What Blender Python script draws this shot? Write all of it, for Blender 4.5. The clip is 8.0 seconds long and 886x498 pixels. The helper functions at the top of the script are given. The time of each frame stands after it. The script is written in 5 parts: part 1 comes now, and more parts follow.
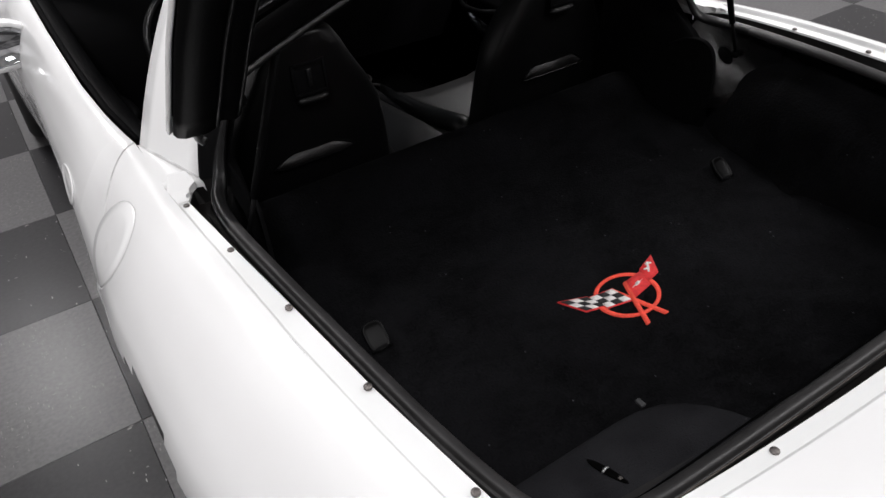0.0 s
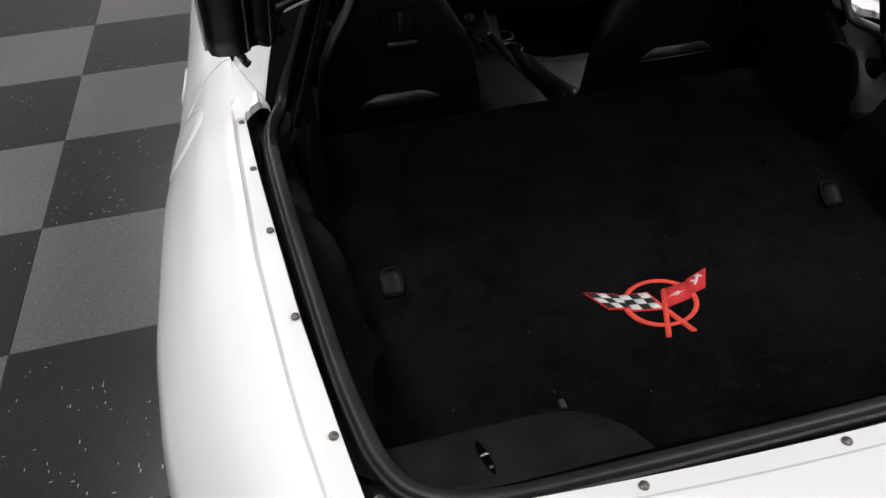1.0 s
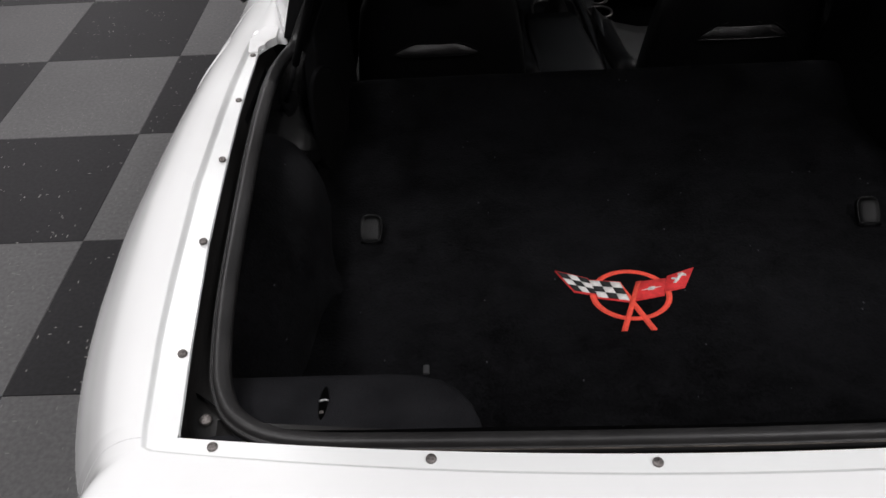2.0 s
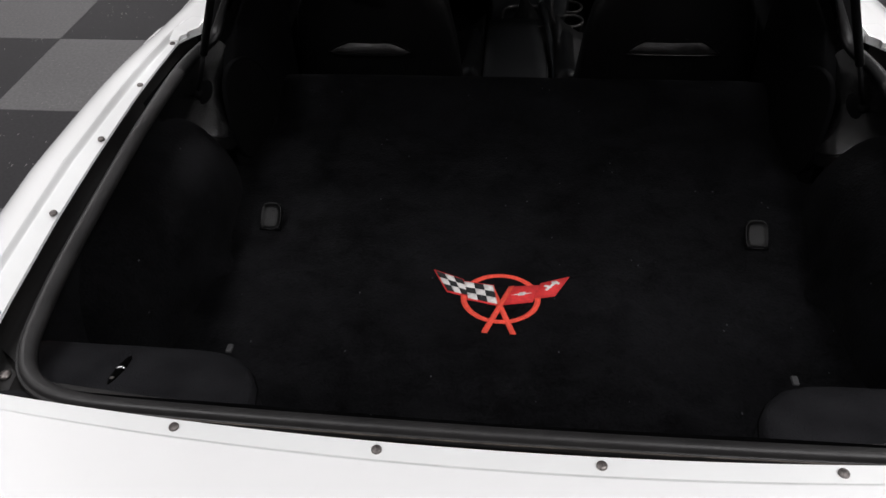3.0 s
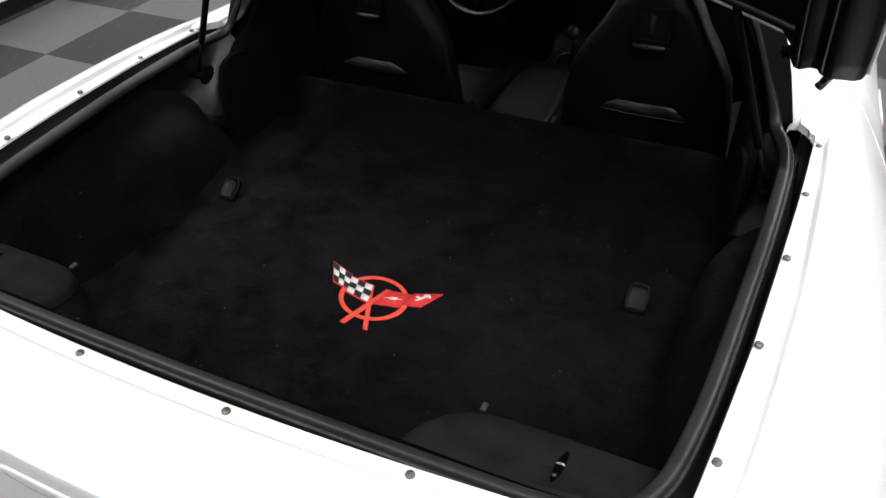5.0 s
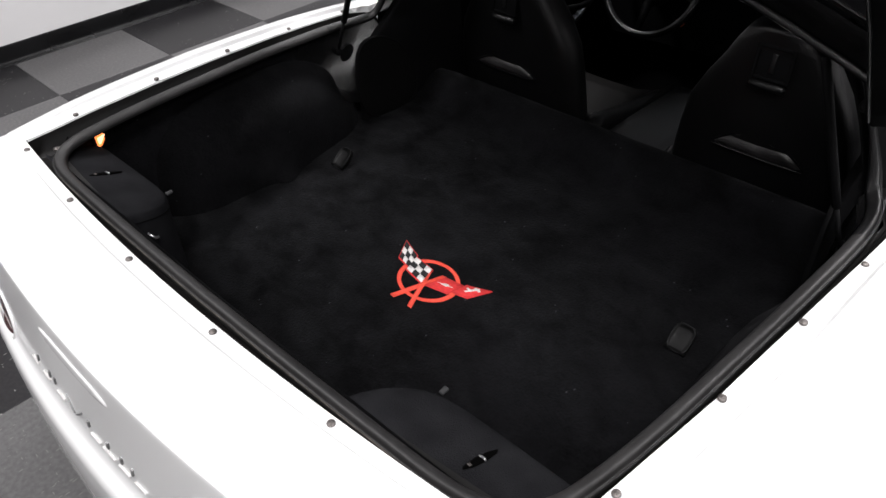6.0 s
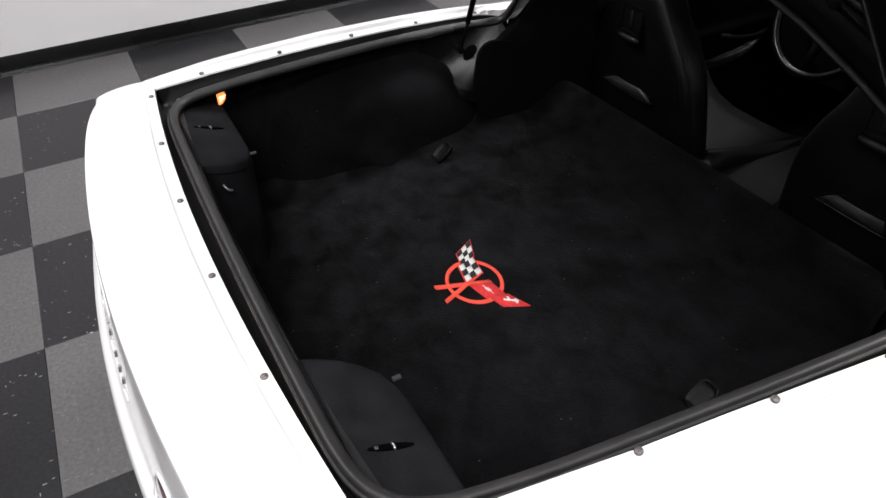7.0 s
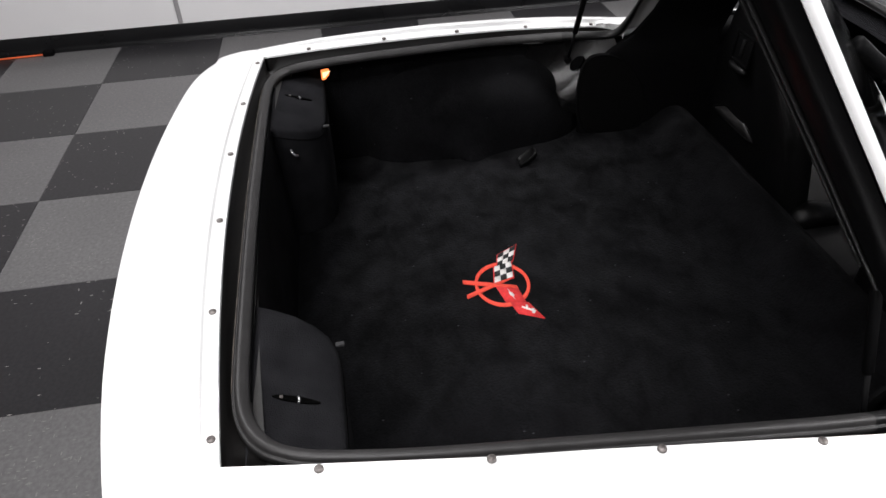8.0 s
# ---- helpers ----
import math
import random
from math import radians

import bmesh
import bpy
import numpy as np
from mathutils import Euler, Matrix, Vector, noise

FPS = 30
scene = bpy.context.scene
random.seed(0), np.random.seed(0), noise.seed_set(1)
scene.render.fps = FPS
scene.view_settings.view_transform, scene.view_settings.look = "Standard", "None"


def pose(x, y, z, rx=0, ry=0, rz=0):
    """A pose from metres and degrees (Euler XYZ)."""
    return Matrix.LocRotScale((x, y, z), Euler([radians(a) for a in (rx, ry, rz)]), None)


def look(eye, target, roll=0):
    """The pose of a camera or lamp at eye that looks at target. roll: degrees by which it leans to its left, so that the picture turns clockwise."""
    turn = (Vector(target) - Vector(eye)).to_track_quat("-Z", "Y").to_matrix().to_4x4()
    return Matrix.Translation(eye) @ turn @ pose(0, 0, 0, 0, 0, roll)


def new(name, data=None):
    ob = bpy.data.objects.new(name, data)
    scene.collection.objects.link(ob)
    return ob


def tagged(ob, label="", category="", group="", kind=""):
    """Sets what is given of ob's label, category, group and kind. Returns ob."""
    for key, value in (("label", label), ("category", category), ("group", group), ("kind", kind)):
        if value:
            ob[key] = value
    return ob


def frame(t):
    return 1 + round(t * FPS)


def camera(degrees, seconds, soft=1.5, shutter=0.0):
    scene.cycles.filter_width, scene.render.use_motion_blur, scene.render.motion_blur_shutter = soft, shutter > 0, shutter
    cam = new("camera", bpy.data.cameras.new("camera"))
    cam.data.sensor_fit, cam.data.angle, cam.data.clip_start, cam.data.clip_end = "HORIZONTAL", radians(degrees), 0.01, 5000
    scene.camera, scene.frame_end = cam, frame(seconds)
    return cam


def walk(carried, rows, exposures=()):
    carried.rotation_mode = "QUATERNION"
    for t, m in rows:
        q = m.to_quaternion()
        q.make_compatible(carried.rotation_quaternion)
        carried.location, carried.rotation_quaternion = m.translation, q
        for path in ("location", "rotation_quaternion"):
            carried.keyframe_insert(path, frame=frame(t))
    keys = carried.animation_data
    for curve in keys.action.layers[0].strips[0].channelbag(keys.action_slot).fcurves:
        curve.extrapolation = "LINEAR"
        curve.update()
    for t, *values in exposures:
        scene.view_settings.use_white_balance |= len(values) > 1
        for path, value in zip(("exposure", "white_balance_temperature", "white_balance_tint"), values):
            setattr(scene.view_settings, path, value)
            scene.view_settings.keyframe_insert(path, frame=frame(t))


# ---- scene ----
cam = camera(63.0, 8.0)
PATH = [
    (0, (-0.922, -0.242, 1.578), (-0.098, 1.091, 0.335), -3.1),
    (0.5, (-0.787, -0.331, 1.572), (-0.19, 1.108, 0.319), -2.7),
    (1, (-0.646, -0.37, 1.565), (-0.307, 1.108, 0.261), -2.6),
    (1.2, (-0.588, -0.379, 1.564), (-0.356, 1.092, 0.229), -2.5),
    (2.3, (-0.22, -0.426, 1.564), (-0.35, 1.013, 0.182), -3.6),
    (2.5, (-0.158, -0.43, 1.561), (-0.322, 1.014, 0.186), -3.1),
    (3, (0.011, -0.437, 1.578), (-0.186, 0.997, 0.198), -3.0),
    (3.5, (0.155, -0.44, 1.581), (-0.04, 1.013, 0.221), -2.4),
    (4, (0.31, -0.44, 1.592), (0.076, 1.032, 0.26), -2.3),
    (4.2, (0.365, -0.437, 1.593), (0.062, 1.033, 0.271), -2.1),
    (5.3, (0.686, -0.393, 1.596), (-0.123, 0.915, 0.318), -2.3),
    (5.5, (0.74, -0.378, 1.597), (-0.159, 0.877, 0.326), -2.2),
    (6, (0.853, -0.311, 1.6), (-0.243, 0.787, 0.338), -2.4),
    (6.5, (0.959, -0.214, 1.597), (-0.313, 0.702, 0.354), -2.5),
    (7, (1.057, -0.091, 1.595), (-0.359, 0.602, 0.365), -2.7),
    (7.5, (1.152, 0.046, 1.585), (-0.374, 0.521, 0.383), -2.2),
    (8, (1.209, 0.219, 1.586), (-0.379, 0.423, 0.387), -2.8),
]
EXPOSURE = ((0.0, -0.5), (1.0, -0.55), (2.5, -0.65), (3.5, -0.55), (4.0, -0.4), (5.5, -0.05), (6.5, -0.03), (8.0, -0.08))
walk(cam, [(t, look(eye, target, roll)) for t, eye, target, roll in PATH], EXPOSURE)

V = Vector

# ---- world and light: a closed garage under fluorescent ceiling panels, all out of view ----
world = bpy.data.worlds.new("world")
scene.world = world
world.use_nodes = True
world.node_tree.nodes["Background"].inputs[0].default_value = (0.6, 0.65, 0.7, 1)
world.node_tree.nodes["Background"].inputs[1].default_value = 0.03
ROOM_X0, ROOM_X1, ROOM_Y0, ROOM_Y1, ROOM_Z = -3.36, 4.4, -3.6, 7.4, 3.3
# unseen panels placed by brightness; the last two added to brighten the right side
PANELS = [(x, y) for y in (-0.6, 2.5, 5.4) for x in (-1.5, 1.3)] + [(2.9, -1.3), (2.4, 2.9)]
PANEL_POWER = 66.0


def panel_lamp(x, y):
    data = bpy.data.lights.new("ceiling_lamp", "AREA")
    data.shape, data.size, data.size_y = "RECTANGLE", 0.55, 1.15
    data.energy, data.color = PANEL_POWER, (1.0, 0.98, 1.0)
    ob = new("ceiling_lamp", data)
    ob.matrix_world = pose(x, y, ROOM_Z - 0.10)
    return ob


for px, py in PANELS:
    panel_lamp(px, py)


# ---- materials ----
def material(name, color, rough=0.5, metal=0.0, vary=0.0, vary_scale=8.0, color2=None,
             bump=0.0, bump_scale=200.0, coat=0.0, sheen=0.0, rough_vary=0.0, per_object=False, spec=0.5):
    m = bpy.data.materials.new(name)
    m.use_nodes = True
    nt = m.node_tree
    b = nt.nodes["Principled BSDF"]
    b.inputs["Base Color"].default_value = (*color, 1)
    b.inputs["Roughness"].default_value = rough
    b.inputs["Metallic"].default_value = metal
    b.inputs["Coat Weight"].default_value = coat
    b.inputs["Sheen Weight"].default_value = sheen
    b.inputs["Specular IOR Level"].default_value = spec
    tc = nt.nodes.new("ShaderNodeTexCoord")
    if vary or color2:
        n = nt.nodes.new("ShaderNodeTexNoise")
        n.inputs["Scale"].default_value, n.inputs["Detail"].default_value = vary_scale, 6
        nt.links.new(tc.outputs["Object"], n.inputs["Vector"])
        ramp = nt.nodes.new("ShaderNodeValToRGB")
        c2 = color2 or tuple(c * (1 - vary) for c in color)
        ramp.color_ramp.elements[0].position, ramp.color_ramp.elements[1].position = 0.35, 0.68
        ramp.color_ramp.elements[0].color, ramp.color_ramp.elements[1].color = (*c2, 1), (*color, 1)
        nt.links.new(n.outputs["Fac"], ramp.inputs["Fac"])
        nt.links.new(ramp.outputs["Color"], b.inputs["Base Color"])
        if rough_vary:
            mr = nt.nodes.new("ShaderNodeMapRange")
            mr.inputs["To Min"].default_value, mr.inputs["To Max"].default_value = rough - rough_vary, rough + rough_vary
            nt.links.new(n.outputs["Fac"], mr.inputs["Value"])
            nt.links.new(mr.outputs["Result"], b.inputs["Roughness"])
    if bump:
        n2 = nt.nodes.new("ShaderNodeTexNoise")
        n2.inputs["Scale"].default_value, n2.inputs["Detail"].default_value = bump_scale, 3
        nt.links.new(tc.outputs["Object"], n2.inputs["Vector"])
        bp = nt.nodes.new("ShaderNodeBump")
        bp.inputs["Strength"].default_value, bp.inputs["Distance"].default_value = bump, 0.002
        nt.links.new(n2.outputs["Fac"], bp.inputs["Height"])
        nt.links.new(bp.outputs["Normal"], b.inputs["Normal"])
    return m


def glow(name, color, strength):
    m = material(name, color, 0.4)
    b = m.node_tree.nodes["Principled BSDF"]
    b.inputs["Emission Color"].default_value = (*color, 1)
    b.inputs["Emission Strength"].default_value = strength
    return m


def tile_material(name, ground, ground2, fleck, amount, rough):
    """Vinyl composition tile: mottled ground, short pale flecks, waxed."""
    m = bpy.data.materials.new(name)
    m.use_nodes = True
    nt = m.node_tree
    L, N = nt.links.new, nt.nodes.new
    b = nt.nodes["Principled BSDF"]
    b.inputs["Specular IOR Level"].default_value = 0.26
    tc, info = N("ShaderNodeTexCoord"), N("ShaderNodeObjectInfo")
    shift = N("ShaderNodeVectorMath")
    shift.operation = "SCALE"
    shift.inputs[0].default_value = (37.0, 53.0, 0.0)
    L(info.outputs["Random"], shift.inputs["Scale"])
    add = N("ShaderNodeVectorMath")
    L(tc.outputs["Object"], add.inputs[0]), L(shift.outputs[0], add.inputs[1])
    n = N("ShaderNodeTexNoise")
    n.inputs["Scale"].default_value, n.inputs["Detail"].default_value = 75, 8
    L(add.outputs[0], n.inputs["Vector"])
    ramp = N("ShaderNodeValToRGB")
    ramp.color_ramp.elements[0].position, ramp.color_ramp.elements[1].position = 0.36, 0.66
    ramp.color_ramp.elements[0].color, ramp.color_ramp.elements[1].color = (*ground, 1), (*ground2, 1)
    L(n.outputs["Fac"], ramp.inputs["Fac"])
    # broad dull patches where feet and tyres have gone
    broad = N("ShaderNodeTexNoise")
    broad.inputs["Scale"].default_value, broad.inputs["Detail"].default_value = 2.3, 4
    L(add.outputs[0], broad.inputs["Vector"])
    tone = N("ShaderNodeMapRange")
    tone.inputs["From Min"].default_value, tone.inputs["From Max"].default_value = 0.3, 0.7
    tone.inputs["To Min"].default_value, tone.inputs["To Max"].default_value = 0.92, 1.06
    L(broad.outputs["Fac"], tone.inputs["Value"])
    mul = N("ShaderNodeVectorMath")
    mul.operation = "SCALE"
    L(ramp.outputs["Color"], mul.inputs[0]), L(tone.outputs["Result"], mul.inputs["Scale"])
    # flecks: two sets of short dashes lying different ways, in loose clusters
    patch = N("ShaderNodeTexNoise")
    patch.inputs["Scale"].default_value, patch.inputs["Detail"].default_value = 5.5, 2
    L(add.outputs[0], patch.inputs["Vector"])
    dense = N("ShaderNodeMapRange")
    dense.inputs["From Min"].default_value, dense.inputs["From Max"].default_value = 0.42, 0.68
    dense.inputs["To Min"].default_value, dense.inputs["To Max"].default_value = 0.1 * amount, 2.0 * amount
    L(patch.outputs["Fac"], dense.inputs["Value"])
    layers = []
    for turn, stretch in ((0.5, (170, 36, 40)), (-0.75, (38, 165, 40)), (1.9, (150, 44, 40))):
        mp = N("ShaderNodeMapping")
        mp.inputs["Scale"].default_value = stretch
        mp.inputs["Rotation"].default_value = (0, 0, turn)
        L(add.outputs[0], mp.inputs["Vector"])
        vor = N("ShaderNodeTexVoronoi")
        vor.voronoi_dimensions = "2D"
        vor.inputs["Scale"].default_value = 1.0
        L(mp.outputs[0], vor.inputs["Vector"])
        sep = N("ShaderNodeSeparateColor")
        L(vor.outputs["Color"], sep.inputs[0])
        size = N("ShaderNodeMapRange")
        size.inputs["To Min"].default_value, size.inputs["To Max"].default_value = 0.08, 0.27
        L(sep.outputs[1], size.inputs["Value"])
        near = N("ShaderNodeMath")
        near.operation = "LESS_THAN"
        L(vor.outputs["Distance"], near.inputs[0]), L(size.outputs[0], near.inputs[1])
        few = N("ShaderNodeMath")
        few.operation = "LESS_THAN"
        L(sep.outputs[0], few.inputs[0]), L(dense.outputs[0], few.inputs[1])
        hit = N("ShaderNodeMath")
        hit.operation = "MULTIPLY"
        L(near.outputs[0], hit.inputs[0]), L(few.outputs[0], hit.inputs[1])
        layers.append(hit)
    both = layers[0]
    for other in layers[1:]:
        most = N("ShaderNodeMath")
        most.operation = "MAXIMUM"
        L(both.outputs[0], most.inputs[0]), L(other.outputs[0], most.inputs[1])
        both = most
    mix = N("ShaderNodeMix")
    mix.data_type = "RGBA"
    L(both.outputs[0], mix.inputs["Factor"])
    L(mul.outputs[0], mix.inputs["A"])
    mix.inputs["B"].default_value = (*fleck, 1)
    L(mix.outputs["Result"], b.inputs["Base Color"])
    rr = N("ShaderNodeMapRange")
    rr.inputs["To Min"].default_value, rr.inputs["To Max"].default_value = rough - 0.01, rough + 0.025
    L(broad.outputs["Fac"], rr.inputs["Value"]), L(rr.outputs["Result"], b.inputs["Roughness"])
    bp = N("ShaderNodeBump")
    bp.inputs["Strength"].default_value, bp.inputs["Distance"].default_value = 0.06, 0.002
    L(n.outputs["Fac"], bp.inputs["Height"]), L(bp.outputs["Normal"], b.inputs["Normal"])
    return m


PAINT = material("white_paint", (0.80, 0.802, 0.798), 0.22, vary=0.03, vary_scale=1.7, coat=0.6)
# the same white darkened: the ledge's shading is put into its colour
SHADED_PAINT = material("shaded_paint", (0.745, 0.752, 0.746), 0.3, vary=0.05, vary_scale=6, coat=0.3)
PALE = material("letter_pale", (0.55, 0.54, 0.53), 0.4, vary=0.15, vary_scale=60)
LETTER = material("letter_silver", (0.17, 0.17, 0.17), 0.35, metal=0.5, vary=0.3, vary_scale=60)
SEAM = material("panel_gap", (0.62, 0.62, 0.62), 0.8, vary=0.3, vary_scale=30)
GUTTER_BLACK = material("gutter_black", (0.0055, 0.0048, 0.0045), 0.5, spec=0.3, vary=0.5, vary_scale=18, bump=0.2, bump_scale=120)
SEAL_DARK = material("dark_rubber", (0.006, 0.006, 0.0063), 0.36, spec=0.28, vary=0.4, vary_scale=30, bump=0.2, bump_scale=200)
VOID = material("deep_black", (0.0012, 0.0012, 0.0012), 0.9, spec=0.02, vary=0.3, vary_scale=30)
FLANGE = material("worn_flange", (0.075, 0.062, 0.05), 0.6, vary=0.8, vary_scale=28, bump=0.4, bump_scale=90)
STRIP = material("joint_strip", (0.30, 0.29, 0.295), 0.6, vary=0.15, vary_scale=12)
GASKET = material("rubber", (0.023, 0.022, 0.022), 0.5, spec=0.4, vary=0.35, vary_scale=25, bump=0.15, bump_scale=260, rough_vary=0.08)
BLACK_PAINT = material("black_paint", (0.013, 0.013, 0.014), 0.35, vary=0.4, vary_scale=14, bump=0.1, bump_scale=120)
HATCH_TRIM = material("hatch_trim", (0.0028, 0.0028, 0.0031), 0.55, spec=0.06, vary=0.4, vary_scale=14, bump=0.2, bump_scale=220)
HATCH_GLOSS = material("hatch_gloss", (0.0024, 0.0024, 0.0026), 0.36, spec=0.07, vary=0.4, vary_scale=9, rough_vary=0.05, bump=0.15, bump_scale=260)
PLASTIC = material("black_plastic", (0.014, 0.014, 0.015), 0.28, vary=0.3, vary_scale=20, bump=0.25, bump_scale=520)
MATT = material("matt_black", (0.0026, 0.0026, 0.0029), 0.85, spec=0.06, vary=0.3, vary_scale=14, bump=0.3, bump_scale=300)
def carpet_material(name, dark, light, nap):
    """Cut pile: brushed nap in streaks and smudges, fine grain, a little lint."""
    m = material(name, light, 0.95, spec=0.05)
    nt = m.node_tree
    L, N = nt.links.new, nt.nodes.new
    b = nt.nodes["Principled BSDF"]
    tc = N("ShaderNodeTexCoord")

    def noise_at(scale, detail, stretch=(1, 1, 1), twist=0.0):
        mp, n = N("ShaderNodeMapping"), N("ShaderNodeTexNoise")
        mp.inputs["Scale"].default_value = stretch
        n.inputs["Scale"].default_value, n.inputs["Detail"].default_value, n.inputs["Distortion"].default_value = scale, detail, twist
        L(tc.outputs["Object"], mp.inputs["Vector"]), L(mp.outputs[0], n.inputs["Vector"])
        return n.outputs["Fac"]

    def blend(a, b2, how):
        x = N("ShaderNodeMath")
        x.operation = how
        L(a, x.inputs[0])
        if isinstance(b2, float):
            x.inputs[1].default_value = b2
        else:
            L(b2, x.inputs[1])
        return x.outputs[0]
    broad = noise_at(2.6, 3)
    smudge = noise_at(13.0, 10, (1.0, 1.25, 1), 0.45)
    grain = noise_at(190.0, 3)
    fibre = noise_at(48.0, 8, (1.0, 1.6, 1), 1.2)
    total = blend(blend(blend(broad, 0.75, "MULTIPLY"), blend(blend(smudge, 0.55, "MULTIPLY"), blend(fibre, 0.65, "MULTIPLY"), "ADD"), "ADD"), blend(grain, 0.7, "MULTIPLY"), "ADD")
    ramp = N("ShaderNodeValToRGB")
    ramp.color_ramp.elements[0].position, ramp.color_ramp.elements[1].position = 0.41, 0.66
    ramp.color_ramp.elements[0].color, ramp.color_ramp.elements[1].color = (*dark, 1), (*light, 1)
    L(blend(total, 0.385, "MULTIPLY"), ramp.inputs["Fac"])
    # stray lint
    mp, vor, sep = N("ShaderNodeMapping"), N("ShaderNodeTexVoronoi"), N("ShaderNodeSeparateColor")
    mp.inputs["Scale"].default_value, mp.inputs["Rotation"].default_value = (70, 45, 60), (0, 0, 0.7)
    vor.inputs["Scale"].default_value = 1.0
    L(tc.outputs["Object"], mp.inputs["Vector"]), L(mp.outputs[0], vor.inputs["Vector"]), L(vor.outputs["Color"], sep.inputs[0])
    speck = blend(blend(vor.outputs["Distance"], 0.11, "LESS_THAN"), blend(sep.outputs[0], 0.055, "LESS_THAN"), "MULTIPLY")
    mix = N("ShaderNodeMix")
    mix.data_type = "RGBA"
    mix.inputs["B"].default_value = (0.05, 0.05, 0.055, 1)
    L(speck, mix.inputs["Factor"]), L(ramp.outputs["Color"], mix.inputs["A"])
    L(mix.outputs["Result"], b.inputs["Base Color"])
    # pile brushed towards the left: a soft sheen on its slope
    geo, lay, bp = N("ShaderNodeNewGeometry"), N("ShaderNodeVectorMath"), N("ShaderNodeBump")
    lay.inputs[1].default_value = (-0.45, 0.0, 0.0)
    bp.inputs["Strength"].default_value, bp.inputs["Distance"].default_value = 0.9, 0.002
    unit = N("ShaderNodeVectorMath")
    unit.operation = "NORMALIZE"
    L(geo.outputs["Normal"], lay.inputs[0]), L(lay.outputs[0], unit.inputs[0]), L(unit.outputs[0], bp.inputs["Normal"])
    L(grain, bp.inputs["Height"]), L(bp.outputs["Normal"], b.inputs["Normal"])
    shine = N("ShaderNodeMapRange")
    shine.inputs["From Min"].default_value, shine.inputs["From Max"].default_value = 0.35, 0.65
    shine.inputs["To Min"].default_value, shine.inputs["To Max"].default_value = 0.25 * nap, 1.75 * nap
    L(smudge, shine.inputs["Value"]), L(shine.outputs[0], b.inputs["Sheen Weight"])
    b.inputs["Sheen Roughness"].default_value = 0.45
    b.inputs["Sheen Tint"].default_value = (0.95, 0.95, 1.0, 1)
    return m


CARPET = carpet_material("black_carpet", (0.0014, 0.0014, 0.0016), (0.0080, 0.0080, 0.0091), 0.0125)
LINING = carpet_material("lining_carpet", (0.0016, 0.0016, 0.0018), (0.0085, 0.0085, 0.0095), 0.005)
LID = material("grey_black_carpet", (0.0150, 0.0150, 0.0166), 0.95, color2=(0.0085, 0.0085, 0.0096), vary_scale=16.0, bump=0.9, bump_scale=420, spec=0.05)
CLOTH = material("grille_cloth", (0.0032, 0.0032, 0.0032), 0.9, spec=0.06, vary=0.3, vary_scale=60, bump=0.8, bump_scale=700)
LEATHER = material("black_leather", (0.0034, 0.0034, 0.0037), 0.38, vary=0.35, vary_scale=9, spec=0.34, bump=0.35, bump_scale=240)
# leather raised to grey: the slot's sheen is put into the base colour
LIT_LEATHER = material("lit_leather", (0.030, 0.0285, 0.029), 0.45, vary=0.6, vary_scale=28, bump=0.3, bump_scale=220)
FLAP = material("flap_plastic", (0.0022, 0.0022, 0.0023), 0.42, vary=0.3, vary_scale=40, bump=0.3, bump_scale=420, spec=0.14)
TRIM_GLOSS = material("moulded_trim", (0.0042, 0.0042, 0.0044), 0.27, spec=0.42, vary=0.3, vary_scale=30, bump=0.25, bump_scale=420)
RAIL = material("dull_metal", (0.16, 0.15, 0.145), 0.4, metal=0.7, vary=0.5, vary_scale=45)
ARMREST = material("armrest_vinyl", (0.0085, 0.0085, 0.009), 0.45, vary=0.3, vary_scale=20, bump=0.4, bump_scale=300, spec=0.4)
# shaded copy of the cushion leather, for the left seat
SHADED_CUSHION = material("shaded_cushion", (0.0058, 0.0052, 0.005), 0.6, spec=0.14, vary=0.45, vary_scale=14, bump=0.3, bump_scale=200)
CRINKLE = material("crinkled_trim", (0.34, 0.34, 0.345), 0.26, metal=0.85, vary=0.5, vary_scale=60, bump=1.0, bump_scale=70)
# lit copy of the cushion leather, shinier; also on boot and slot edges
CUSHION = material("cushion_leather", (0.0085, 0.0078, 0.0077), 0.46, spec=0.7, vary=0.45, vary_scale=14, bump=0.3, bump_scale=200)
TAB = material("grey_webbing", (0.022, 0.022, 0.0235), 0.8, vary=0.3, vary_scale=80)
STEEL = material("screw_steel", (0.22, 0.20, 0.19), 0.42, metal=0.8, vary=0.5, vary_scale=300, bump=0.3, bump_scale=900)
BRIGHT = material("bright_plate", (0.55, 0.55, 0.56), 0.3, metal=0.9, vary=0.3, vary_scale=200)
RED = material("red_thread", (0.93, 0.08, 0.045), 0.75, vary=0.22, vary_scale=120, bump=0.8, bump_scale=520)
DEEP_RED = material("deep_red_thread", (0.74, 0.03, 0.032), 0.75, vary=0.22, vary_scale=120, bump=0.8, bump_scale=520)
WHITE_THREAD = material("white_thread", (0.8, 0.77, 0.75), 0.8, vary=0.18, vary_scale=150, bump=0.8, bump_scale=520)
BLACK_THREAD = material("black_thread", (0.012, 0.012, 0.013), 0.8, vary=0.3, vary_scale=150, bump=0.8, bump_scale=520)
RUBBER = material("tyre_rubber", (0.02, 0.02, 0.02), 0.75, vary=0.3, vary_scale=20, bump=0.3, bump_scale=90)
ALLOY = material("wheel_alloy", (0.5, 0.5, 0.51), 0.3, metal=0.9, vary=0.15, vary_scale=15)
ROOF_BLACK = material("roof_black", (0.02, 0.02, 0.022), 0.18, vary=0.3, vary_scale=7, coat=0.5)
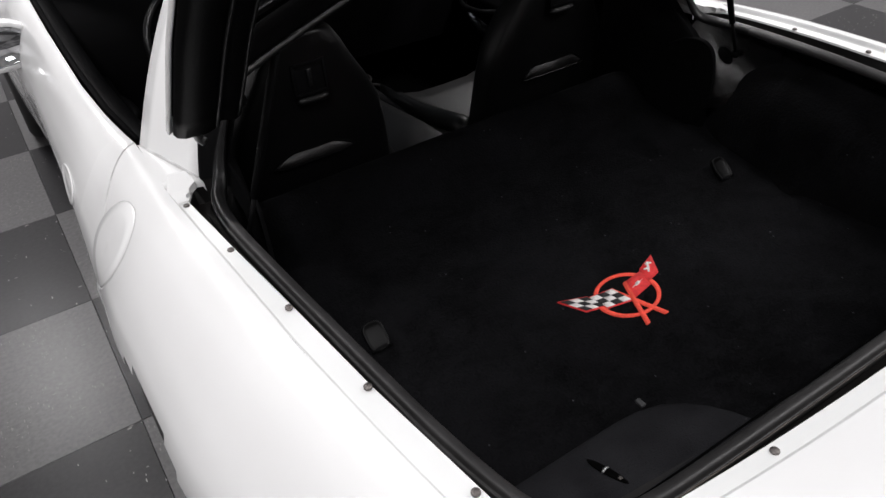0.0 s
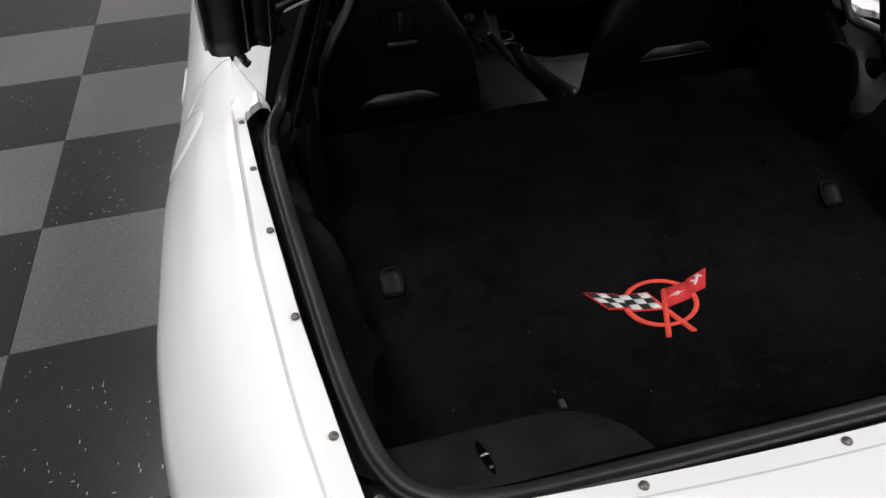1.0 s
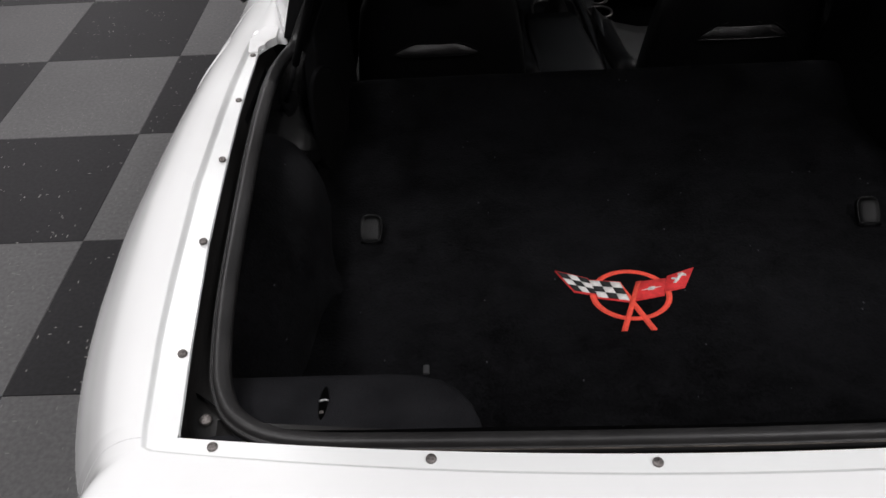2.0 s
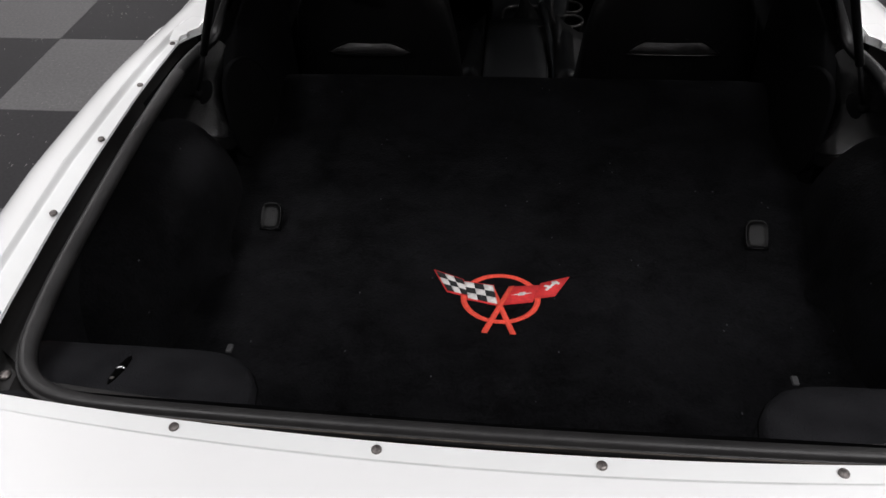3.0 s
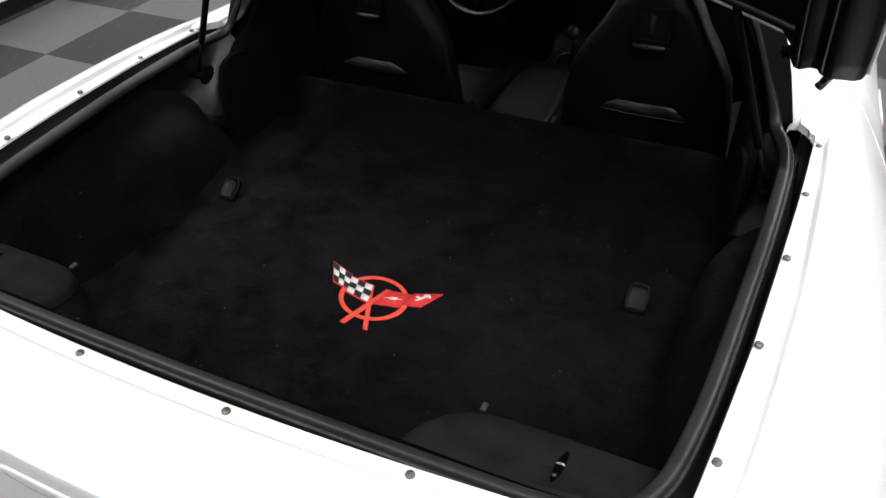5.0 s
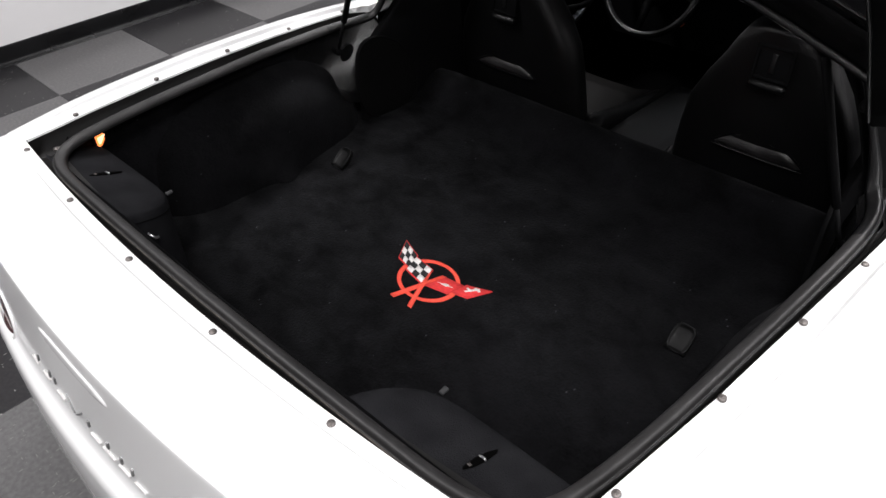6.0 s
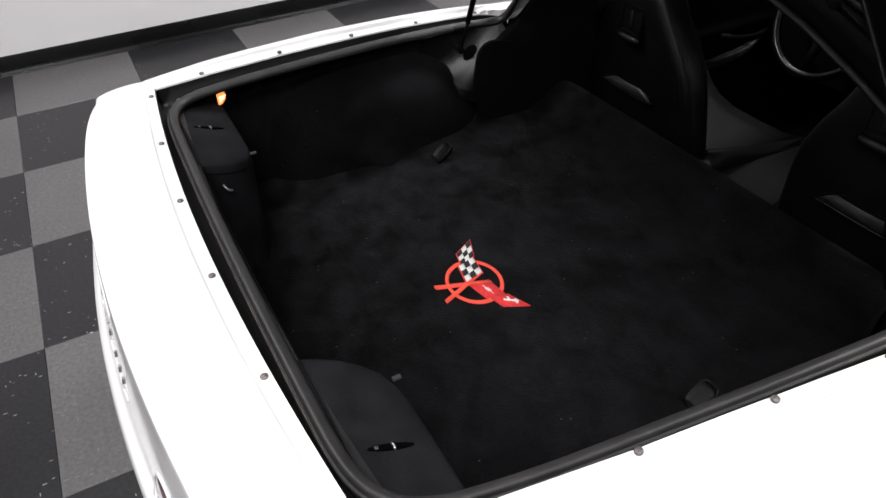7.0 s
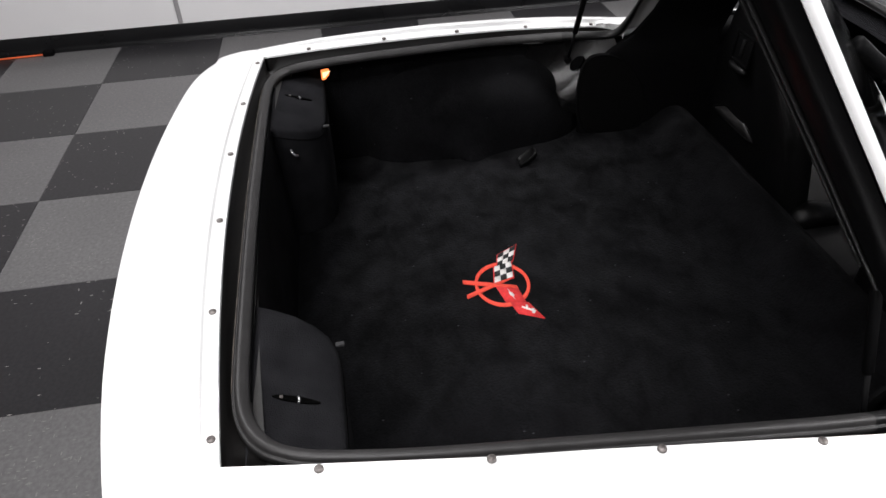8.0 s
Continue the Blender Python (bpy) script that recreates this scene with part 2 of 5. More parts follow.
WALL = material("wall_paint", (0.62, 0.612, 0.615), 0.6, vary=0.05, vary_scale=1.3, bump=0.12, bump_scale=70)
CEIL = material("ceiling_paint", (0.75, 0.75, 0.74), 0.8, vary=0.06, vary_scale=2)
BASE = material("baseboard_vinyl", (0.0045, 0.0045, 0.005), 0.28, spec=0.16, vary=0.4, vary_scale=4, rough_vary=0.1)
ORANGE = material("orange_cable", (0.75, 0.12, 0.03), 0.5, vary=0.2, vary_scale=40)
TILE_LIGHT = tile_material("tile_light", (0.088, 0.0863, 0.087), (0.117, 0.115, 0.1157), (0.17, 0.165, 0.16), 0.05, 0.30)
TILE_DARK = tile_material("tile_dark", (0.0135, 0.013, 0.0142), (0.0215, 0.0207, 0.0223), (0.36, 0.345, 0.33), 0.014, 0.30)
GROUT = material("floor_joint", (0.03, 0.03, 0.03), 0.9, vary=0.2, vary_scale=10)
LAMP_LENS = glow("lit_lens", (1.0, 0.26, 0.07), 1.7)
BULB = glow("bulb_glow", (1.0, 0.62, 0.36), 1.9)
DIFFUSER = glow("lit_diffuser", (1.0, 0.985, 0.97), 4.0)
TAIL_RED = material("tail_lens_red", (0.07, 0.008, 0.008), 0.12, vary=0.2, vary_scale=40, coat=0.8)


def glass_material(name, color):
    """A thin pane: clear tint with a reflection on top."""
    m = bpy.data.materials.new(name)
    m.use_nodes = True
    nt = m.node_tree
    clear, gloss = nt.nodes.new("ShaderNodeBsdfTransparent"), nt.nodes.new("ShaderNodeBsdfGlossy")
    mix, fres = nt.nodes.new("ShaderNodeMixShader"), nt.nodes.new("ShaderNodeFresnel")
    clear.inputs["Color"].default_value = (*color, 1)
    gloss.inputs["Roughness"].default_value = 0.06
    fres.inputs["IOR"].default_value = 1.22
    nt.links.new(fres.outputs[0], mix.inputs[0])
    nt.links.new(clear.outputs[0], mix.inputs[1])
    nt.links.new(gloss.outputs[0], mix.inputs[2])
    nt.links.new(mix.outputs[0], nt.nodes["Material Output"].inputs["Surface"])
    return m


TINT = glass_material("tinted_glass", (0.07, 0.075, 0.08))


# ---- mesh helpers ----
def part(name, bm, mat, parent=None, label="", smooth=True):
    bmesh.ops.recalc_face_normals(bm, faces=bm.faces)
    me = bpy.data.meshes.new(name)
    bm.to_mesh(me)
    bm.free()
    for p in me.polygons:
        p.use_smooth = smooth
    me.materials.append(mat)
    ob = new(name, me)
    if parent is not None:
        ob.parent = parent
        ob.matrix_parent_inverse = Matrix.Identity(4) if parent.parent else Matrix.Translation(-V(parent.location))
    if label:
        ob["label"] = label
    return ob


def empty(name, place, label, category, group=""):
    ob = new(name)
    ob.location = place
    return tagged(ob, label, category, group)


def grid(rows, bm=None, close_u=False, close_v=False):
    """Quads between rows of points."""
    bm = bm or bmesh.new()
    vs = [[bm.verts.new(p) for p in r] for r in rows]
    nu, nv = len(vs), len(vs[0])
    for i in range(nu if close_u else nu - 1):
        for j in range(nv if close_v else nv - 1):
            q = [vs[i][j], vs[(i + 1) % nu][j], vs[(i + 1) % nu][(j + 1) % nv], vs[i][(j + 1) % nv]]
            try:
                bm.faces.new(q)
            except ValueError:
                pass
    return bm


def box(bm, lo, hi, bevel=0.0, m=None):
    lo, hi = V(lo), V(hi)
    r = bmesh.ops.create_cube(bm, size=1.0)
    mat = Matrix.Translation((lo + hi) / 2) @ Matrix.Diagonal((*(hi - lo), 1))
    bmesh.ops.transform(bm, matrix=(m @ mat) if m else mat, verts=r["verts"])
    if bevel:
        edges = {e for v in r["verts"] for e in v.link_edges}
        bmesh.ops.bevel(bm, geom=list(edges), offset=bevel, segments=3, affect="EDGES", profile=0.5)
    return bm


def tube(bm, path, radius, n=10, closed=False, caps=True):
    """A round bar along a path; radius may be a list."""
    path = [V(p) for p in path]
    k = len(path)
    rad = radius if isinstance(radius, (list, tuple)) else [radius] * k
    rows, side = [], None
    for i, p in enumerate(path):
        a = path[(i - 1) % k] if closed or i else p
        b = path[(i + 1) % k] if closed or i < k - 1 else p
        t = (b - a).normalized()
        if side is None:
            side = t.orthogonal().normalized()
        side = (side - t * side.dot(t)).normalized()
        up = t.cross(side)
        rows.append([p + (side * math.cos(x) + up * math.sin(x)) * rad[i] for x in (2 * math.pi * j / n for j in range(n))])
    grid(rows, bm, close_u=closed, close_v=True)
    if caps and not closed:
        bm.verts.ensure_lookup_table()
        total = len(bm.verts)
        first = total - k * n
        bm.faces.new([bm.verts[first + j] for j in range(n)][::-1])
        bm.faces.new([bm.verts[total - n + j] for j in range(n)])
    return bm


def spline(points, n):
    """Catmull-Rom through the points, n steps a span."""
    pts = [V(p) for p in points]
    out = []
    for i in range(len(pts) - 1):
        p0, p1, p2, p3 = pts[max(i - 1, 0)], pts[i], pts[i + 1], pts[min(i + 2, len(pts) - 1)]
        for k in range(n):
            t = k / n
            out.append(0.5 * (2 * p1 + (p2 - p0) * t + (2 * p0 - 5 * p1 + 4 * p2 - p3) * t * t + (3 * p1 - p0 - 3 * p2 + p3) * t ** 3))
    return out + [pts[-1]]


def lerp(table, x):
    """Smooth look-up in [(x, value), ...]."""
    if x <= table[0][0]:
        return table[0][1]
    for (a, va), (b, vb) in zip(table, table[1:]):
        if x <= b:
            return va + (vb - va) * (x - a) / (b - a)
    return table[-1][1]


def mirror(points):
    return [(-p[0], p[1], p[2]) for p in points]


def prism(bm, outline, thickness, m=None):
    """A flat piece from an outline in x, y, its top at z = thickness."""
    top = [bm.verts.new((x, y, thickness)) for x, y in outline]
    low = [bm.verts.new((x, y, 0)) for x, y in outline]
    bm.faces.new(top)
    bm.faces.new(low[::-1])
    for i in range(len(outline)):
        j = (i + 1) % len(outline)
        bm.faces.new([low[i], low[j], top[j], top[i]])
    if m:
        bmesh.ops.transform(bm, matrix=m, verts=top + low)
    return bm


# ---- the room ----
def slab(name, lo, hi, mat, label):
    ob = part(name, box(bmesh.new(), lo, hi), mat, None, smooth=False)
    return tagged(ob, label, name.split("_")[0], kind="structure")


X0, X1, Y0, Y1, Z1 = ROOM_X0, ROOM_X1, ROOM_Y0, ROOM_Y1, ROOM_Z
slab("wall_west", (X0 - 0.15, Y0, 0), (X0, Y1, Z1), WALL, "white painted garage wall above a black baseboard")
slab("wall_east", (X1, Y0, 0), (X1 + 0.15, Y1, Z1), WALL, "white painted garage wall")
slab("wall_south", (X0 - 0.15, Y0 - 0.15, 0), (X1 + 0.15, Y0, Z1), WALL, "white painted garage wall")
slab("wall_north", (X0 - 0.15, Y1, 0), (X1 + 0.15, Y1 + 0.15, Z1), WALL, "white painted garage wall")
slab("ceiling", (X0 - 0.15, Y0 - 0.15, Z1), (X1 + 0.15, Y1 + 0.15, Z1 + 0.15), CEIL, "white painted garage ceiling")


def baseboard(name, a, b, inward):
    """Vinyl cove base: a thin strip with a foot that curves out onto the floor."""
    a, b, w = V((*a, 0)), V((*b, 0)), V((*inward, 0))
    prof = [(0, 0.102), (0.004, 0.102), (0.006, 0.098), (0.006, 0.03), (0.009, 0.016), (0.016, 0.007), (0.026, 0.003), (0.026, 0.0005)]
    rows = [[p + w * u + V((0, 0, z)) for u, z in prof] for p in (a + (b - a) * (i / 12) for i in range(13))]
    ob = part(name, grid(rows), BASE)
    return tagged(ob, "black vinyl cove baseboard along the white wall", "baseboard", kind="structure")


baseboard("baseboard", (X0 + 0.001, Y0), (X0 + 0.001, Y1), (1, 0))
baseboard("baseboard", (X1 - 0.001, Y0), (X1 - 0.001, Y1), (-1, 0))
baseboard("baseboard", (X0, Y0 + 0.001), (X1, Y0 + 0.001), (0, 1))
baseboard("baseboard", (X0, Y1 - 0.001), (X1, Y1 - 0.001), (0, -1))

# a joint between two wall boards
bm = box(bmesh.new(), (X0, -0.752, 0.104), (X0 + 0.004, -0.724, 2.6), 0.0015)
tagged(part("trim", bm, STRIP), "thin grey joint strip on the white wall", "trim", kind="structure")


def ceiling_light(x, y):
    root = empty("ceiling_light", (x, y, Z1), "rectangular white fluorescent panel out of view, added to light the room", "ceiling light", "ceiling lights")
    bm = bmesh.new()
    for lo, hi in (((-0.31, -0.62, -0.07), (-0.28, 0.62, 0)), ((0.28, -0.62, -0.07), (0.31, 0.62, 0)),
                   ((-0.28, -0.62, -0.07), (0.28, -0.59, 0)), ((-0.28, 0.59, -0.07), (0.28, 0.62, 0))):
        box(bm, V(lo) + V((x, y, Z1)), V(hi) + V((x, y, Z1)), 0.003)
    part("frame", bm, CEIL, root)
    part("diffuser", box(bmesh.new(), (x - 0.28, y - 0.59, Z1 - 0.05), (x + 0.28, y + 0.59, Z1 - 0.04)), DIFFUSER, root, "glowing white diffuser")


for px, py in PANELS:
    ceiling_light(px, py)


# orange extension lead lying along the foot of the wall
def extension_lead():
    root = empty("extension_lead", (X0 + 0.06, -1.6, 0), "orange extension lead on the floor beside the baseboard", "cable")
    pts = [(X0 + 0.10, -3.3, 0.006), (X0 + 0.05, -2.7, 0.006), (X0 + 0.09, -2.2, 0.006), (X0 + 0.065, -1.85, 0.006), (X0 + 0.06, -1.6, 0.008), (X0 + 0.055, -1.55, 0.012)]
    part("cable", tube(bmesh.new(), spline(pts, 8), 0.0055, 8), ORANGE, root)
    bm = box(bmesh.new(), (X0 + 0.032, -1.56, 0.0), (X0 + 0.078, -1.50, 0.032), 0.006)
    part("plug", bm, MATT, root, "black plug")


extension_lead()

# ---- the car: plan curves, all in metres from the middle of the hatch's rear edge ----
car = empty("sports_car", (0, 1.9, 0), "white two-seat sports hatchback with its rear hatch raised", "car")

TABLE_TX = [(0.0, 0.678), (0.02, 0.683), (0.15, 0.703), (0.24, 0.714), (0.46, 0.735), (0.79, 0.752), (0.95, 0.757), (1.0, 0.756), (1.23, 0.750), (1.284, 0.758), (1.4, 0.771), (1.6, 0.782), (2.0, 0.785), (2.45, 0.78), (2.9, 0.74), (3.4, 0.70), (3.9, 0.64), (4.15, 0.56)]
TABLE_TZ = [(0.0, 0.885), (0.06, 0.886), (0.15, 0.888), (0.24, 0.888), (0.46, 0.885), (0.66, 0.878), (0.79, 0.870), (0.92, 0.858), (1.0, 0.849), (1.23, 0.834), (1.6, 0.838), (2.1, 0.855), (2.45, 0.862), (2.9, 0.85), (3.4, 0.78), (3.9, 0.68), (4.15, 0.60)]
TABLE_OX = [(0.0, 0.822), (0.08, 0.862), (0.18, 0.893), (0.3, 0.917), (0.5, 0.936), (0.9, 0.940), (1.23, 0.920), (1.6, 0.900), (2.1, 0.885), (2.5, 0.895), (2.9, 0.92), (3.4, 0.925), (3.8, 0.89), (4.05, 0.80), (4.15, 0.72)]
SIDE = [(0, 0), (0.1, 0.002), (0.22, 0.010), (0.36, 0.026), (0.5, 0.052), (0.62, 0.079), (0.73, 0.106), (0.83, 0.135), (0.92, 0.168), (1.0, 0.225), (1.01, 0.29), (1.0, 0.36), (0.97, 0.46), (0.92, 0.57), (0.85, 0.66)]
REAR = [(0, 0), (0.25, -0.002), (0.5, -0.004), (0.75, -0.005), (0.92, -0.006), (0.985, -0.005), (1.0, -0.002), (1.012, 0.005), (1.03, 0.02), (1.07, 0.055), (1.13, 0.105), (1.23, 0.175), (1.40, 0.212), (1.44, 0.42), (1.2, 0.66)]


def top_z(y):
    return lerp(TABLE_TZ, y)


def station(tx, ty, tz, ox, oy, w, droop=0.0):
    """One section of the outer skin: w = 0 rear profile, 1 side profile; droop lowers the lip."""
    out = []
    for (ua, da), (ub, db) in zip(REAR, SIDE):
        u, d = ua + (ub - ua) * w, da + (db - da) * w
        d += droop * min(1.0, u)
        d *= (tz - 0.22) / (0.885 - 0.22)
        out.append(V((tx + (ox - tx) * u, ty + (oy - ty) * u, tz - d)))
    return out


def rear_y(x):
    return -0.186 + 0.148 * x * x


def rear_top_y(x):
    return -0.05 + 0.1 * x * x


def stations():
    """Right half of the car's outline from the middle of the tail to the nose: (y, section)."""
    out = []
    for i in range(15):
        x = 0.668 * i / 14
        out.append(station(x, rear_top_y(x), 0.885, x * 1.012, rear_y(x * 1.012), 0.0, 0.030 * max(0.0, (x - 0.42) / 0.248) ** 2))
    n = 8
    for k in range(1, n):
        a = k / n
        ox = 0.684 + 0.138 * math.sin(a * math.pi / 2)
        oy = -0.118 + 0.118 * (1 - math.cos(a * math.pi / 2))
        out.append(station(0.668 + 0.010 * a, -0.005 + 0.005 * a, 0.885, ox, oy, a * a * (3 - 2 * a), 0.030 * (1 - 0.6 * a)))
    ys = [0.0, 0.03, 0.06, 0.1, 0.15, 0.2, 0.26, 0.33] + [0.4 + 0.06 * k for k in range(63)]
    for y in ys:
        if y > 4.15:
            break
        out.append(station(lerp(TABLE_TX, y), y, top_z(y), lerp(TABLE_OX, y), y, 1.0))
    for a in (0.2, 0.45, 0.7, 0.9, 1.0):
        s, c = math.sin(a * math.pi / 2), math.cos(a * math.pi / 2)
        out.append(station(0.56 * c, 4.14 + 0.1 * s, 0.60 - 0.03 * s, 0.72 * c, 4.15 + 0.22 * s, 1.0))
    return out


def resample(sec, n=3):
    return [p for p in spline(sec, n)]


SECTIONS = [resample(s) for s in stations()]
REAR_N = 15 + 7
WHEELS = [(0.66, 0.33), (3.31, 0.325)]


def in_arch(p):
    return any((p.y - wy) ** 2 + (p.z - wz) ** 2 < 0.365 ** 2 for wy, wz in WHEELS)


def skin(name, sections, label, both=False):
    """A stretch of the outer skin, right side, or both sides joined for the tail."""
    for sign in ((1,) if both else (1, -1)):
        rows = [[V((p.x * sign, p.y, p.z)) for p in s] for s in sections]
        if both:
            rows = [[V((-p.x, p.y, p.z)) for p in s] for s in sections[:0:-1]] + rows
        bm = grid(rows)
        if not both:
            gone = [f for f in bm.faces if in_arch(f.calc_center_median())]
            bmesh.ops.delete(bm, geom=gone, context="FACES")
        part(name, bm, PAINT, car, label)


def section_index(y):
    for i in range(REAR_N, len(SECTIONS)):
        if SECTIONS[i][0].y >= y:
            return i
    return len(SECTIONS) - 1


I_DOOR, I_FENDER = section_index(1.27), section_index(2.45)
skin("rear_bumper_cover", SECTIONS[:REAR_N + 2], "white rear deck and tail panel", both=True)
skin("rear_quarter_panel", SECTIONS[REAR_N + 1:I_DOOR + 1], "")
skin("door_skin", SECTIONS[I_DOOR:I_FENDER + 1], "")
skin("front_fender", SECTIONS[I_FENDER:], "")


def skin_point(y, k, sign, out=0.0):
    """A point of the side skin at y, k of the way down its section."""
    i = REAR_N
    while i < len(SECTIONS) - 2 and SECTIONS[i + 1][0].y < y:
        i += 1
    a, b = SECTIONS[i], SECTIONS[i + 1]
    t = min(1, max(0, (y - a[0].y) / (b[0].y - a[0].y)))
    j = min(int(k * (len(a) - 1)), len(a) - 2)
    f = k * (len(a) - 1) - j
    p = a[j].lerp(a[j + 1], f).lerp(b[j].lerp(b[j + 1], f), t)
    d = a[j + 1] - a[j]
    nrm = V((-d.z, 0, d.x)).normalized()
    if nrm.x < 0:
        nrm = -nrm
    p = p + nrm * out
    return V((p.x * sign, p.y, p.z))


# ---- ledge with the screws round the hatch opening ----
def ledge_edge(x_or_y, rear):
    if rear:
        x = x_or_y
        return V((x * 0.962, rear_top_y(x) + 0.028 - 0.009 * (x / 0.668) ** 2, 0.878))
    y = x_or_y
    x = lerp([(0.0, 0.6405), (0.02, 0.643), (0.13, 0.659), (0.33, 0.684), (0.53, 0.702), (0.73, 0.719), (0.93, 0.732), (0.938, 0.732), (0.955, 0.726), (0.985, 0.712)], y)
    return V((x, y, top_z(y) - 0.007))


def ledge_rows():
    """(step top, step foot, edge, lower lip) for the right half."""
    rows = []
    for i in range(15):
        x = 0.668 * i / 14
        e = ledge_edge(x, True)
        top = V((x, rear_top_y(x), 0.885))
        d = (e - top)
        d.z = 0
        d.normalize()
        rows.append([top, top + d * 0.006 + V((0, 0, -0.0040)), e + V((0, 0, 0.0020)), e + d * 0.001 + V((0, 0, -0.004)), e + V((0, 0, -0.016))])
    corner = ledge_edge(0.668, True)
    top = V((0.678, 0.0, 0.885))
    d = (corner - top).to_2d().normalized().to_3d()
    rows.append([top, top + d * 0.006 + V((0, 0, -0.0040)), corner + V((0, 0, 0.0015)), corner + d * 0.001 + V((0, 0, -0.004)), corner + V((0, 0, -0.016))])
    for y in [0.022, 0.05, 0.1, 0.15, 0.2, 0.26, 0.33, 0.4, 0.47, 0.54, 0.61, 0.68, 0.75, 0.82, 0.88, 0.92, 0.938, 0.955, 0.985]:
        e = ledge_edge(y, False)
        if e.y < corner.y:
            continue
        top = V((lerp(TABLE_TX, y), y, top_z(y)))
        d = V((-1, 0, 0))
        w = lerp([(0.0, 0.006), (0.1, 0.006), (0.5, 0.008), (0.7, 0.009), (0.95, 0.009)], y)
        h = lerp([(0.0, 0.0045), (0.08, 0.0070), (0.25, 0.0095), (0.45, 0.0105), (0.6, 0.0115), (0.75, 0.0125), (0.95, 0.012)], y)
        e.z = top.z - h - 0.001
        rows.append([top, top + d * w + V((0, 0, -h)), e, e + d * 0.001 + V((0, 0, -0.004)), e + V((0, 0, -0.016))])
    return rows


LEDGE = ledge_rows()
bm = bmesh.new()
for a, b in ((0, 1), (1, 2), (2, 3)):
    strip = [[r[a], r[b]] for r in LEDGE]
    if a == 0:
        strip = [[V((r[0].x + (r[1].x - r[0].x) * k, r[0].y + (r[1].y - r[0].y) * k, r[0].z + (r[1].z - r[0].z) * (3 * k * k - 2 * k ** 3))) for k in (0, 0.12, 0.25, 0.38, 0.5, 0.62, 0.75, 0.88, 1)] for r in LEDGE]
    grid([mirror(r) for r in strip[:0:-1]] + strip, bm)
part("hatch_ledge", bm, SHADED_PAINT, car, "white recessed ledge round the opening")

# squared end of the ledge where it meets the sail panel
for s in (1, -1):
    plan = [(0.731, 0.938), (0.733, 0.956), (0.721, 0.962), (0.720, 0.974), (0.702, 0.990), (0.704, 1.040), (0.738, 1.046), (0.760, 0.978), (0.760, 0.945), (0.750, 0.938)]
    bm = prism(bmesh.new(), [(s * x, y) for x, y in plan], 0.018)
    for v in bm.verts:
        v.co.z += 0.835 - 0.02 * (v.co.y - 0.936) + (0.0 if v.co.z < 0.01 else 0.10 * max(0, 0.985 - v.co.y) * -1)
    bmesh.ops.bevel(bm, geom=list(bm.edges), offset=0.0018, segments=2, affect="EDGES", profile=0.6)
    part("ledge_end", bm, PAINT, car, "white stepped end of the ledge", smooth=False)

# black gutter between the ledge and the weatherstrip
GUTTER = [[r[3], r[4] + (V((-1, 0, 0)) if r[0].y > 0.0 else V((0, 1, 0))) * 0.004 + V((0, 0, -0.020)),
           r[4] + (V((-1, 0, 0)) if r[0].y > 0.0 else V((-r[4].x * 0.05, 1, 0))) * (0.050 if r[0].y <= 0.0 else 0.030) + V((0, 0, -0.022))] for r in LEDGE]
part("gutter", grid([mirror(r) for r in GUTTER[:0:-1]] + GUTTER), GUTTER_BLACK, car, "black painted gutter")
for s in (1, -1):
    bm = box(bmesh.new(), (s * 0.613, 0.020, 0.828), (s * 0.642, 0.078, 0.840), 0.003)
    plate = part("corner_plate", bm, BLACK_PAINT, car)
    bm = bmesh.new()
    bmesh.ops.create_uvsphere(bm, u_segments=12, v_segments=6, radius=0.008, matrix=pose(s * 0.632, 0.060, 0.843) @ Matrix.Diagonal((1, 1, 0.5, 1)))
    part("bolt", bm, STEEL, plate, "small bright bolt")


# screws: a domed head with a cross recess, one mesh for all
def screw_mesh():
    bm = bmesh.new()
    rows = [[(r * math.cos(a), r * math.sin(a), z) for a in (2 * math.pi * k / 16 for k in range(16))]
            for r, z in ((0.0057, -0.002), (0.0058, 0.0008), (0.0054, 0.0019), (0.0040, 0.0027), (0.0024, 0.0030))]
    grid(rows, bm, close_v=True)
    bm.verts.ensure_lookup_table()
    bm.faces.new(bm.verts[-16:])
    for turn in (0, math.pi / 2):
        box(bm, (-0.0030, -0.0006, 0.0026), (0.0030, 0.0006, 0.00315), 0, Matrix.Rotation(turn + 0.4, 4, "Z"))
    return bm


first = part("screw", screw_mesh(), STEEL, None)
SCREWS = [(x, -0.033 + 0.092 * x * x, 0.8812) for x in (-0.6, -0.363, -0.129, 0.112, 0.358, 0.6)]
for s in (1, -1):
    SCREWS += [(s * x, y, z) for x, y, z in ((0.667, 0.13, 0.8808), (0.690, 0.331, 0.8802), (0.709, 0.533, 0.8742), (0.7255, 0.7305, 0.862), (0.740, 0.926, 0.846))]
for i, p in enumerate(SCREWS):
    ob = first if i == 0 else new("screw", first.data)
    ob.parent = car
    ob.matrix_parent_inverse = Matrix.Translation(-V(car.location))
    slope = 0.0 if p[1] < 0.2 else -math.atan2(0.05, 0.6) * min(1, (p[1] - 0.1) / 0.5)
    ob.matrix_basis = Matrix.Translation(p) @ Euler((slope, 0, i * 1.3)).to_matrix().to_4x4()

